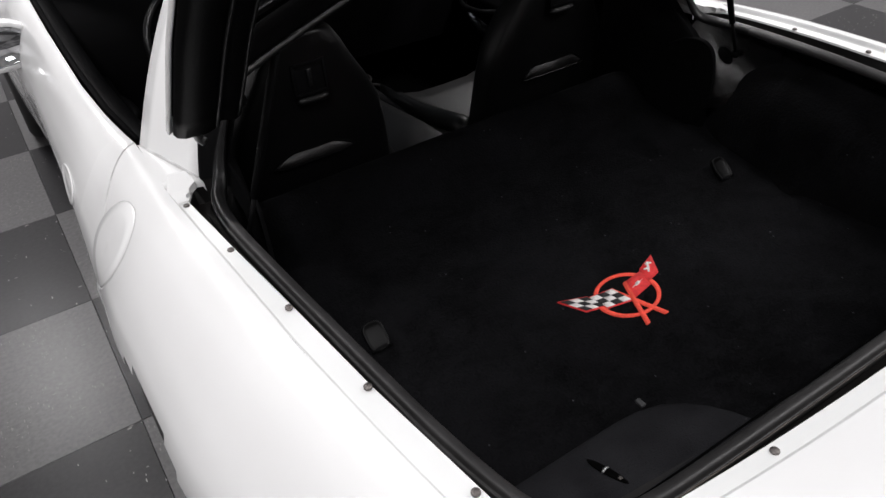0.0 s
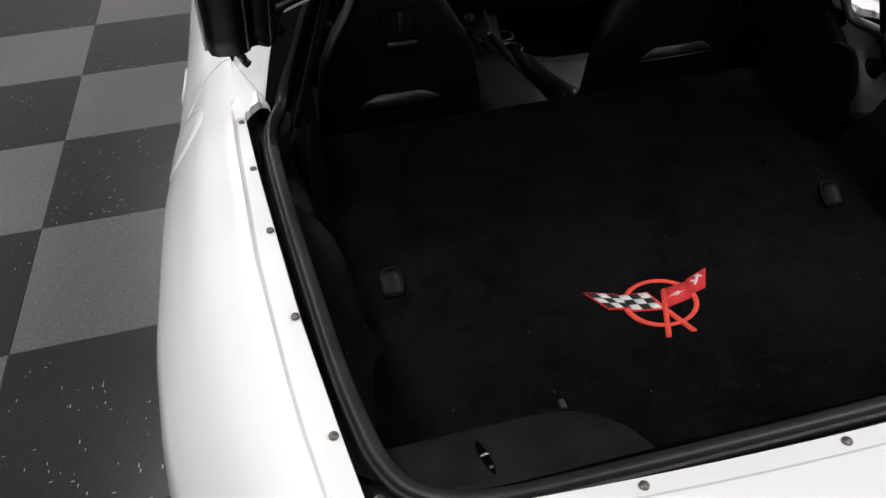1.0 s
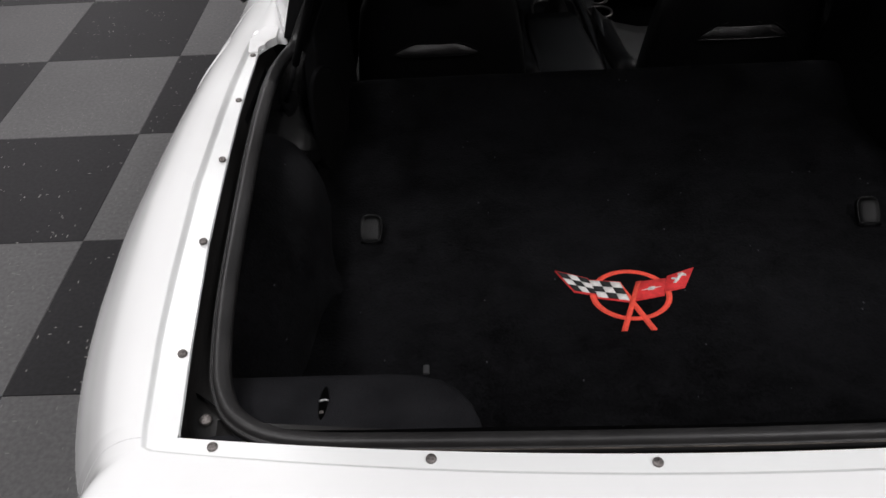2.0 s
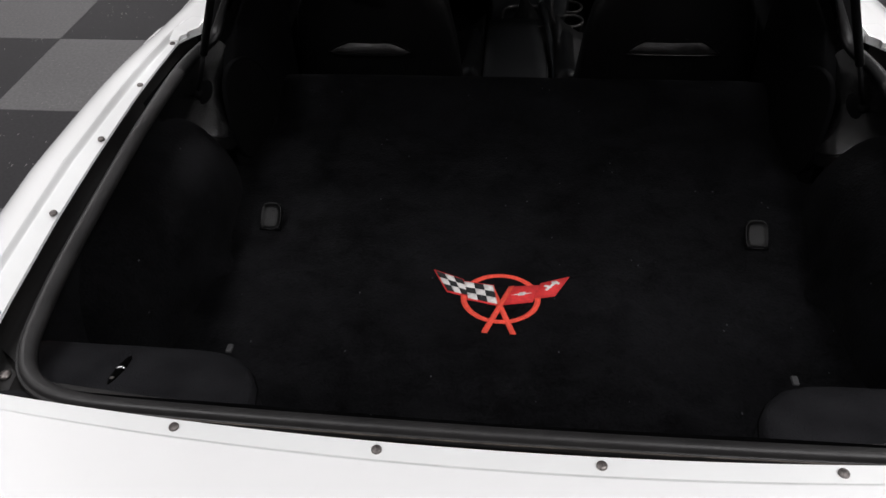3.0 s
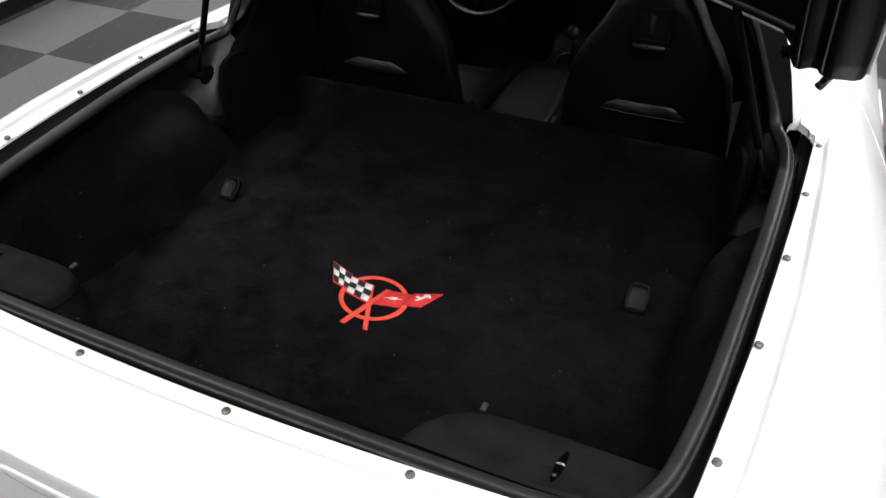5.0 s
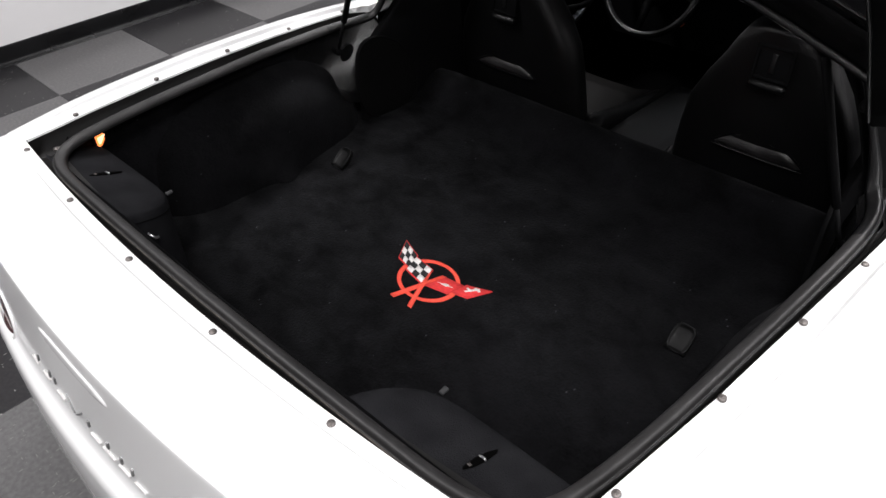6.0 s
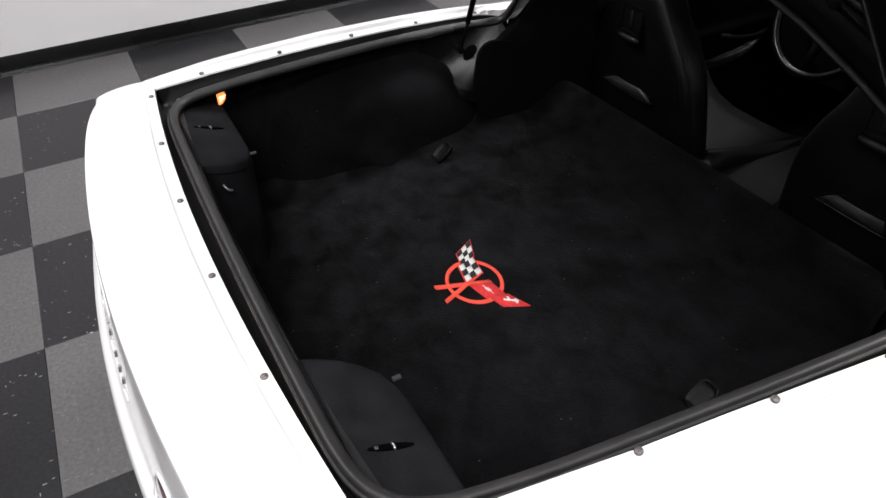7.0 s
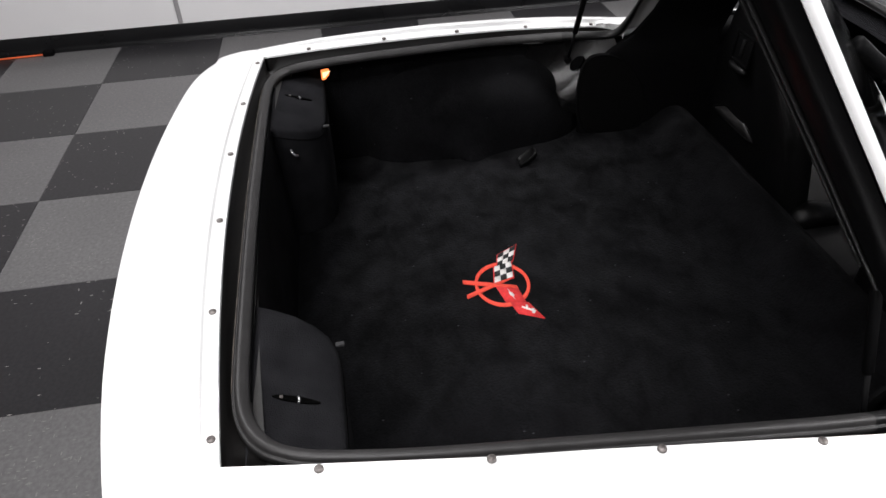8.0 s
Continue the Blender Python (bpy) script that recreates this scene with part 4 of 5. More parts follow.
# belt seal along the window opening
for s in (1, -1):
    path = [(s * (lerp(TABLE_TX, y) - 0.012), y, top_z(y) - 0.004) for y in (1.26, 1.45, 1.7, 1.95, 2.2, 2.42)]
    part("window_seal", tube(bmesh.new(), path, 0.007, 8), MATT, car)
    rows = []
    for k in range(13):
        y = 1.25 + 1.17 * k / 12
        x, z = lerp(TABLE_TX, y), top_z(y)
        rows.append([(s * (x - a), y, z + b) for a, b in ((0.010, -0.006), (0.022, -0.004), (0.040, -0.008), (0.060, -0.022), (0.066, -0.06))])
    part("door_top_trim", grid(rows), HATCH_TRIM, car, "black padded top of the door trim, window wound down")

# ---- marks on the outer side: fuel door, door gap, handle, mirror ----
def on_skin_loop(y0, k0, ry, rk, s, out, n=36, skew=0.0):
    return [skin_point(y0 + ry * math.cos(a) + skew * math.sin(a), k0 + rk * math.sin(a), s, out) for a in (2 * math.pi * j / n for j in range(n))]


def fuel_door():
    rim = on_skin_loop(1.04, 0.41, 0.096, 0.205, -1, -0.001, skew=0.025)
    part("fuel_door_gap", tube(bmesh.new(), rim, 0.0018, 6, closed=True), SEAM, car)
    rows = [on_skin_loop(1.04, 0.41, 0.093 * k, 0.20 * k, -1, o, skew=0.025 * k) for k, o in ((1.0, 0.0005), (0.97, 0.0028), (0.7, 0.003), (0.35, 0.003), (0.03, 0.003))]
    part("fuel_door", grid(rows, close_v=True), PAINT, car, "white leaf-shaped fuel filler door")


fuel_door()
for s in (1, -1):
    ks = [0.0 + 0.04 * j for j in range(23)]
    path = [skin_point(1.245 - 0.17 * math.sin(min(1, k / 0.62) * math.pi / 2) ** 2 + 0.06 * max(0, k - 0.6), k, s, 0.0) for k in ks]
    part("door_gap", tube(bmesh.new(), path, 0.0022, 6), SEAM, car)
    path = [skin_point(0.012 - 0.006 * k, k, s, -0.0005) for k in [0.03 * j for j in range(16)]]
    part("bumper_gap", tube(bmesh.new(), path, 0.0009, 5), SEAM, car)
    rows = [on_skin_loop(1.45, 0.56, 0.075 * k, 0.07 * k, s, o) for k, o in ((1.0, 0.0005), (0.94, 0.004), (0.85, 0.001), (0.5, -0.012 + 0.014), (0.05, 0.002))]
    part("door_handle", grid(rows, close_v=True), PAINT, car, "recessed white door handle cup")


def door_mirror(s):
    bm = bmesh.new()
    rows = []
    for k in range(9):
        a = k / 8
        y = 2.20 + 0.15 * a
        r = math.sqrt(max(0.0, 1 - (a * 0.98) ** 2.4))
        rows.append([(s * (0.925 + 0.115 * r * math.copysign(abs(math.cos(t)) ** 0.75, math.cos(t))), y, 0.770 + 0.072 * r * math.copysign(abs(math.sin(t)) ** 0.75, math.sin(t))) for t in (2 * math.pi * j / 24 for j in range(24))])
    rows.insert(0, [(s * (0.925 + (s * p[0] - 0.925) * 0.86), p[1] + 0.004, 0.770 + (p[2] - 0.770) * 0.83) for p in rows[0]])
    body = part("door_mirror", grid(rows, bm, close_v=True), PAINT, car, "white door mirror")
    bm = bmesh.new()
    ring = [(0.925 + 0.098 * math.copysign(abs(math.cos(t)) ** 0.75, math.cos(t)), 0.770 + 0.058 * math.copysign(abs(math.sin(t)) ** 0.75, math.sin(t))) for t in (2 * math.pi * j / 24 for j in range(24))]
    rows = [[(s * (0.925 + (x - 0.925) * q), 2.20 + d, 0.770 + (z - 0.770) * q) for x, z in ring] for q, d in ((1.0, 0.003), (0.98, 0.012), (0.02, 0.012))]
    part("mirror_glass", grid(rows, bm, close_v=True), MIRROR, body, "mirror glass")
    part("mirror_stalk", box(bmesh.new(), (min(s * 0.80, s * 0.87), 2.27, 0.735), (max(s * 0.80, s * 0.87), 2.31, 0.757), 0.010), BLACK_PAINT, body)


MIRROR = material("mirror", (0.75, 0.76, 0.77), 0.04, metal=1.0)
for s in (1, -1):
    door_mirror(s)

# ---- tail panel: raised lettering as plain bars, lens, round lamps ----
def tail_point(x, d, out=0.0):
    """A point of the tail panel at x, d below the deck."""
    ox = abs(x)
    prev = None
    for u, dd in REAR:
        if dd >= d and prev:
            t = (d - prev[1]) / (dd - prev[1])
            u = prev[0] + (u - prev[0]) * t
            break
        prev = (u, dd)
    ty = rear_top_y(ox / 1.012)
    y = ty + (rear_y(ox) - ty) * u
    return V((x, y - out, 0.885 - d))


def tail_bar(x0, d0, x1, d1, w, mat, label):
    a, b = tail_point(x0, d0, 0.0), tail_point(x1, d1, 0.0)
    bm = bmesh.new()
    n = (b - a).normalized()
    side = n.cross(V((0, -1, 0))).normalized()
    quad = [a - side * w / 2, a + side * w / 2, b + side * w / 2, b - side * w / 2]
    low = [bm.verts.new(v + V((0, 0.006, 0))) for v in quad]
    top = [bm.verts.new(v + V((0, -0.002, 0))) for v in quad]
    bm.faces.new(top)
    for i in range(4):
        bm.faces.new([low[i], low[(i + 1) % 4], top[(i + 1) % 4], top[i]])
    part("tail_bar", bm, mat, car, label, smooth=False)


SILVER_BAR, PALE_BAR = "plain dark silver bar of the tail lettering", "plain pale bar of the tail lettering"
for x in (-0.179, -0.130, -0.110, 0.008, 0.066, 0.104, 0.133):
    tail_bar(x, 0.123, x, 0.134, 0.0052, LETTER, SILVER_BAR)
for x0, x1 in ((-0.212, -0.183), (-0.163, -0.134), (-0.106, -0.078), (0.012, 0.040), (0.048, 0.084), (0.094, 0.124), (0.137, 0.166)):
    tail_bar(x0, 0.1445, x1, 0.1445, 0.0024, PALE, PALE_BAR)
tail_bar(-0.066, 0.124, -0.044, 0.146, 0.003, LETTER, SILVER_BAR)
tail_bar(-0.012, 0.124, -0.036, 0.143, 0.003, LETTER, SILVER_BAR)

rows = []
for k, o in ((1.0, 0.0), (0.96, 0.0015), (0.7, 0.0022), (0.1, 0.0022)):
    rows.append([tail_point(-0.015 + 0.110 * k * math.copysign(abs(math.cos(a)) ** 0.6, math.cos(a)), 0.034 + 0.010 * k * math.sin(a), o) for a in (2 * math.pi * j / 40 for j in range(40))])
part("stop_lamp_lens", grid(rows, close_v=True), PAINT, car, "slim white oval lens on the tail")
for x in (-0.575, -0.375, 0.375, 0.575):
    def ring_at(r, o, x=x):
        return [tail_point(x + 1.25 * r * math.cos(a), 0.160 + r * math.sin(a), o) for a in (2 * math.pi * j / 28 for j in range(28))]
    lamp_ring = part("tail_lamp", grid([ring_at(0.050, -0.001), ring_at(0.049, 0.0025), ring_at(0.044, 0.0025), ring_at(0.042, 0.001)], close_v=True), PAINT, car, "round tail lamp")
    part("red_lens", grid([ring_at(r, o) for r, o in ((0.043, 0.0), (0.038, 0.0015), (0.025, 0.0025), (0.001, 0.003))], close_v=True), TAIL_RED, lamp_ring, "red lens")

# ---- raised hatch ----
HINGE, LIFT = V((0, 1.05, 1.17)), radians(58)


def raise_up(p):
    d = V(p) - HINGE
    c, s = math.cos(LIFT), math.sin(LIFT)
    return V((d.x, HINGE.y + d.y * c + d.z * s, HINGE.z - d.y * s + d.z * c))


def hatch_half_width(y):
    return lerp([(-0.03, 0.60), (0.15, 0.65), (0.46, 0.695), (0.8, 0.742), (0.99, 0.756)], y)


def hatch_point(u, v, depth=0.0):
    """u -1..1 across, v 0 rear .. 1 front, closed position, then lifted."""
    y = -0.03 + 1.02 * v
    w = hatch_half_width(y)
    edge = lerp([(-0.03, 0.885), (0.5, 0.888), (0.99, 0.890)], y)
    crown = lerp([(-0.03, 0.90), (0.2, 0.975), (0.45, 1.045), (0.7, 1.105), (0.9, 1.145), (0.99, 1.163)], y)
    a = abs(u)
    z = edge + (crown - edge) * (1 - a ** 1.5)
    y2 = y + 0.07 * (1 - a ** 2) * v ** 4
    return raise_up((w * u, y2, z - depth))


US = [-1, -0.96, -0.9, -0.84, -0.7, -0.5, -0.25, 0, 0.25, 0.5, 0.7, 0.84, 0.9, 0.96, 1]
VS = [k / 20 for k in range(21)]
hatch = part("hatch", grid([[hatch_point(u, v) for u in US] for v in VS]), TINT, car, "raised tinted glass hatch with a white rim")
LOOP = [(1, v) for v in VS] + [(u, 1) for u in US[::-1][1:]] + [(-1, v) for v in VS[::-1][1:]] + [(u, 0) for u in US[1:-1]]
rows = []
for u, v in LOOP:
    inn = 1 - 0.007
    uu, vv = (u * inn if abs(u) == 1 else u), (0.5 + (v - 0.5) * inn if v in (0, 1) else v)
    rows.append([hatch_point(u, v, -0.001), hatch_point(u * 1.003, v, 0.001), hatch_point(u * 1.003, v, 0.010), hatch_point(u, v, 0.0115), hatch_point(uu, vv, 0.008), hatch_point(uu, vv, -0.001)])
part("rim", grid(rows, close_u=True, close_v=True), PAINT, hatch, "white painted rim")


def border(u, v, k):
    """Moves a rim position inward by k metres or so."""
    return (u - math.copysign(k / 0.7, u) if abs(u) > 0.999 else u * (1 - k / 0.7), min(1 - k, max(k, v)))


rows = []
for u, v in LOOP:
    r = []
    for k, d in ((0.010, 0.013), (0.03, 0.020), (0.05, 0.030), (0.062, 0.028), (0.075, 0.018), (0.095, 0.014), (0.10, 0.004)):
        bu, bv = border(u, v, k)
        r.append(hatch_point(bu, bv, d))
    rows.append(r)
part("inner_frame", grid(rows, close_u=True), HATCH_TRIM, hatch, "black inner frame of the hatch")
rows = [[hatch_point(*border(u, v, 0.056), 0.030 + 0.006)] for u, v in LOOP]
part("frame_seal", tube(bmesh.new(), [r[0] for r in rows], 0.007, 8, closed=True), SEAL_DARK, hatch)
for s in (1, -1):
    rows = []
    for v in [0.03 + 0.97 * k / 24 for k in range(25)]:
        y = -0.03 + 1.02 * v
        w, e = hatch_half_width(y), 0.886
        deep = 0.006 + 0.016 * min(1, v / 0.3)
        rows.append([raise_up((s * x, y, z)) for x, z in ((w - 0.004, e - 0.009), (w - 0.008, e - 0.004 - deep * 0.6), (w - 0.018, e - deep), (w - 0.05, e - deep - 0.002), (w - 0.064, e - deep + 0.002),
                                                          (w - 0.072, e - deep + 0.011), (w - 0.082, e - deep + 0.012), (w - 0.097, e - deep + 0.006), (w - 0.106, e - deep + 0.009), (w - 0.112, e - 0.002), (w - 0.115, e + 0.006))])
    bm = grid(rows)
    bm.verts.ensure_lookup_table()
    bm.faces.new(bm.verts[-11:])
    part("side_frame", bm, HATCH_GLOSS, hatch, "black moulded side frame of the hatch")
    # thin tubes added to mimic the highlights on the frame's two ridges
    for inset, drop in ((0.066, 0.018), (0.103, 0.012)):
        path = [raise_up((s * (hatch_half_width(-0.03 + 1.02 * v) - inset), -0.03 + 1.02 * v, 0.886 - drop - 0.004 * min(1, v / 0.3))) for v in [0.06 + 0.93 * k / 20 for k in range(21)]]
        part("ridge_highlight", tube(bmesh.new(), path, 0.0032, 6), SEAL_DARK, hatch)
    path = [(s * 0.709, 0.815, 1.036), (s * 0.706, 0.828, 1.022), (s * 0.703, 0.830, 1.014), (s * 0.698, 0.825, 1.009)]
    part("hatch_hook", tube(bmesh.new(), spline(path, 4), 0.0075, 8), BLACK_PAINT, hatch, "black hook at the hatch corner")
    # hinge arm between roof and hatch
    path = [(s * 0.40, 1.10, 1.12), (s * 0.40, 1.03, 1.14), (s * 0.40, 0.94, 1.17), (s * 0.40, 0.87, 1.22)]
    part("hinge_arm", tube(bmesh.new(), spline(path, 4), 0.012, 8), HATCH_TRIM, hatch)


def gas_strut(s):
    foot, way = V((s * 0.673, 0.842, 0.775)), V((s * -0.364, 0.043, 0.930)).normalized()
    body = part("gas_strut", tube(bmesh.new(), [foot + way * 0.095, foot + way * 0.098, foot + way * 0.352, foot + way * 0.355], [0.005, 0.0078, 0.0078, 0.005], 12), HATCH_TRIM, car, "black gas strut holding up the hatch")
    part("rod", tube(bmesh.new(), [foot, foot + way * 0.10], 0.0042, 10), HATCH_TRIM, body)
    bm = bmesh.new()
    bmesh.ops.create_uvsphere(bm, u_segments=12, v_segments=8, radius=0.011, matrix=Matrix.Translation(foot))
    tube(bm, [foot, foot + V((s * 0.03, 0, -0.004))], 0.006, 8)
    part("ball_end", bm, MATT, body)
    tip = foot + way * 0.362
    bm = tube(bmesh.new(), [tip - way * 0.012, tip, tip + V((s * 0.006, -0.018, 0.022)), V((s * 0.553, 0.823, 1.148))], 0.006, 8)
    part("top_end", bm, MATT, body)


def hinge_boss(s):
    """Round black cover and arm at the hatch's front corner."""
    c, axis = V((s * 0.646, 0.760, 1.092)), V((s * 0.25, -0.86, 0.44)).normalized()
    rows = []
    u = axis.orthogonal().normalized()
    w = axis.cross(u)
    for r, h in ((0.010, -0.04), (0.011, -0.003), (0.010, 0.002), (0.006, 0.003), (0.001, 0.003)):
        rows.append([c + axis * h + (u * math.cos(a) + w * math.sin(a)) * r for a in (2 * math.pi * k / 24 for k in range(24))])
    boss = part("corner_boss", grid(rows, close_v=True), MATT, hatch, "round black cover at the hatch corner")
    path = spline([c + V((0, 0.02, 0.005)), (s * 0.615, 0.86, 1.105), (s * 0.575, 0.97, 1.125), (s * 0.53, 1.06, 1.145)], 5)
    part("corner_arm", tube(bmesh.new(), path, [0.009] * 6 + [0.011] * 10, 10), HATCH_TRIM, hatch)


for s in (1, -1):
    hinge_boss(s)

for s in (1, -1):
    gas_strut(s)


# ---- cabin ----
def seat(s):
    cx = s * 0.365
    tilt = 0.10

    def back_y(z):
        return 1.215 + (0.62 - z) * tilt

    rows = []
    prof = [(0.30, 0.235), (0.45, 0.23), (0.58, 0.218), (0.70, 0.205), (0.78, 0.19), (0.85, 0.155), (0.91, 0.118), (0.95, 0.098), (0.985, 0.075), (0.995, 0.04)]
    n = 28
    for z, w in prof:
        row = []
        for j in range(n):
            a = 2 * math.pi * j / n
            c, sn = math.cos(a), math.sin(a)
            d = 0.075 if z < 0.9 else 0.06
            row.append((cx + w * math.copysign(abs(c) ** 0.55, c), back_y(z) + 0.05 + (d if sn > 0 else 0.05) * math.copysign(abs(sn) ** 0.5, sn), z))
        rows.append(row)
    bm = grid(rows, close_v=True)
    bm.verts.ensure_lookup_table()
    bm.faces.new(bm.verts[-n:])
    chair = part("seat", bm, LEATHER, car, "black leather bucket seat")
    # lens-shaped opening low in the back
    rise, high = (0.016, 0.044) if s > 0 else (0.003, 0.012)
    up = [(u, (0.040 if s > 0 else 0.030) * (1 - abs(u) ** 2.2)) for u in [-1 + 2 * k / 16 for k in range(17)]]
    outline = [(0.102 * u, v) for u, v in up] + [(0.102 * u, -0.007 * (1 - abs(u) ** 6)) for u, v in up[::-1][1:-1]]
    face = Matrix.Translation((cx + (0.006 if s > 0 else -0.010), back_y(0.677 + rise) - 0.0015, 0.677 + rise)) @ Matrix.Rotation(radians(90 - 6), 4, "X")
    bm = prism(bmesh.new(), outline, 0.004, face @ Matrix.Translation((0, 0, -0.001)))
    part("back_slot", bm, LIT_LEATHER, chair, "worn leather in the seat-back slot, greyed to look lit")
    rim = [face @ V((x * 1.06, y * 1.1, 0.002)) for x, y in outline]
    part("slot_piping", tube(bmesh.new(), rim, 0.003, 6, closed=True), MATT, chair)
    if s > 0:
        # thin shiny tubes added as the highlights along the fold's two edges
        fold = [face @ V((-0.01 + 0.045 * u, 0.041 - 0.010 * u * u, 0.004)) for u in [-1 + 2 * k / 12 for k in range(13)]]
        part("fold_highlight", tube(bmesh.new(), fold, [0.0008] + [0.0018] * 11 + [0.0008], 6), CUSHION, chair)
        fold = [face @ V((0.108 * u, -0.008 + 0.002 * u * u, 0.004)) for u in [-1 + 2 * k / 12 for k in range(13)]]
        part("fold_highlight", tube(bmesh.new(), fold, [0.0008] + [0.0016] * 11 + [0.0008], 6), CUSHION, chair)
    for side in (-s,):
        path = [(cx + side * 0.222, 1.28, 0.46), (cx + side * 0.230, 1.30, 0.525), (cx + side * 0.232, 1.35, 0.535), (cx + side * 0.232, 1.50, 0.500), (cx + side * 0.23, 1.70, 0.47)]
        part("side_bolster", tube(bmesh.new(), spline(path, 5), [0.034] * 10 + [0.030] * 11, 12), LEATHER, chair)
    # square badge frame high on the back
    face = Matrix.Translation((cx, back_y(0.875 + high) - 0.003, 0.878 + high)) @ Matrix.Rotation(radians(90 - 6), 4, "X")
    bm = bmesh.new()
    for lo, hi in (((-0.042, -0.038, -0.002), (-0.034, 0.038, 0.006)), ((0.034, -0.038, -0.002), (0.042, 0.038, 0.006)), ((-0.034, 0.030, -0.002), (0.034, 0.038, 0.006)), ((-0.034, -0.038, -0.002), (0.034, -0.030, 0.006))):
        box(bm, lo, hi, 0.002, face)
    part("belt_guide", bm, MATT, chair)
    part("guide_plate", box(bmesh.new(), (-0.034, -0.030, -0.002), (0.034, 0.030, 0.0015), 0.001, face), MATT, chair)
    part("guide_bar", box(bmesh.new(), (-0.006, -0.020, 0.001), (0.006, 0.022, 0.006), 0.002, face), LEATHER, chair)
    bm = tube(bmesh.new(), [face @ V((0.040 * u, -0.050 + 0.002 * u * u, 0.001)) for u in (-1, -0.8, -0.4, 0, 0.4, 0.8, 1)], [0.004, 0.009, 0.010, 0.010, 0.010, 0.009, 0.004], 10)
    part("guide_pad", bm, LEATHER, chair, "glossy padded ledge under the belt guide")
    # cushion
    rows = []
    for y, h in ((1.26, 0.40), (1.30, 0.455), (1.40, 0.45), (1.55, 0.45), (1.70, 0.46), (1.78, 0.45), (1.80, 0.36)):
        rows.append([(cx + 0.255 * u, y, h - 0.02 + 0.085 * abs(u) ** 4 - (0.16 if abs(u) > 0.99 else 0)) for u in (-1, -0.985, -0.93, -0.85, -0.7, -0.4, 0, 0.4, 0.7, 0.85, 0.93, 0.985, 1)])
    # both cushions are one leather; lit copy on the right, shaded on the left
    part("cushion", grid(rows), CUSHION if s > 0 else SHADED_CUSHION, chair, "worn leather seat cushion, light put into its colour: right brighter, left darker")


for s in (1, -1):
    seat(s)


def centre_console():
    rows = []
    for y, a, b, z in ((1.22, -0.10, 0.085, 0.36), (1.25, -0.103, 0.088, 0.50), (1.29, -0.105, 0.09, 0.522), (1.45, -0.105, 0.085, 0.520), (1.70, -0.105, 0.06, 0.508), (1.775, -0.104, 0.05, 0.495), (1.80, -0.10, 0.045, 0.44), (2.0, -0.11, 0.16, 0.41), (2.12, -0.12, 0.17, 0.48), (2.2, -0.13, 0.18, 0.60)):
        m, h = (a + b) / 2, (b - a) / 2
        rows.append([(m + h * u, y, z - (0.25 if abs(u) > 1.01 else 0.010 * max(0, (abs(u) - 0.86) / 0.14) ** 2)) for u in (-1.03, -1.0, -0.95, -0.9, -0.6, 0, 0.6, 0.9, 0.95, 1.0, 1.03)])
    c = part("centre_console", grid(rows), ARMREST, car, "black centre console with an armrest lid")
    base = [(0.09, 1.30, 0.30), (0.22, 1.30, 0.30), (0.22, 2.05, 0.385), (0.09, 2.05, 0.385)]
    bm = bmesh.new()
    bm.faces.new([bm.verts.new(p) for p in base])
    part("tunnel_side", bm, MATT, c)
    lever = [(0.108, 1.42, 0.43), (0.106, 1.55, 0.455), (0.088, 1.72, 0.485), (0.066, 1.86, 0.503)]
    part("brake_lever", tube(bmesh.new(), spline(lever, 5), 0.013, 10), PLASTIC, c, "black handbrake lever with a bright button")
    part("brake_button", tube(bmesh.new(), [(0.066, 1.86, 0.503), (0.061, 1.887, 0.507)], 0.009, 10), BRIGHT, c)
    part("console_rail", tube(bmesh.new(), spline([(0.135, 1.36, 0.40), (0.128, 1.55, 0.45), (0.112, 1.75, 0.47), (0.10, 1.92, 0.46), (0.11, 2.08, 0.50)], 5), 0.007, 8), RAIL, c, "dull metal console rail")
    for y, z in ((1.953, 0.402), (2.052, 0.406)):
        loop = [(0.172 + 0.040 * math.cos(a), y + 0.043 * math.sin(a), z) for a in (2 * math.pi * k / 28 for k in range(28))]
        part("cup_ring", tube(bmesh.new(), loop, 0.005, 8, closed=True), RAIL, c, "dull metal cup-holder ring")
        well = [[(0.172 + r * math.cos(a), y + r * 1.07 * math.sin(a), h) for a in (2 * math.pi * k / 28 for k in range(28))] for r, h in ((0.038, z), (0.033, z - 0.07), (0.002, z - 0.07))]
        part("cup_well", grid(well, close_v=True), MATT, c)
    bm = tube(bmesh.new(), spline([(0.015, 1.93, 0.40), (0.015, 1.925, 0.44), (0.010, 1.915, 0.48), (0.004, 1.905, 0.53)], 3), [0.055, 0.050, 0.043, 0.036, 0.030, 0.024, 0.018, 0.013, 0.010, 0.010], 14)
    part("shift_boot", bm, CUSHION, c, "shiny black leather shifter boot")
    bm = bmesh.new()
    bmesh.ops.create_uvsphere(bm, u_segments=14, v_segments=10, radius=0.026, matrix=Matrix.Translation((0.0, 1.90, 0.555)))
    part("shift_knob", bm, PLASTIC, c, "glossy black shift knob")
    ring = [(0.01 + 0.075 * math.copysign(abs(math.cos(a)) ** 0.6, math.cos(a)), 1.925 + 0.085 * math.copysign(abs(math.sin(a)) ** 0.6, math.sin(a)), 0.428) for a in (2 * math.pi * k / 32 for k in range(32))]
    part("shift_surround", tube(bmesh.new(), ring, 0.006, 8, closed=True), RAIL, c, "dull metal shifter surround")


centre_console()


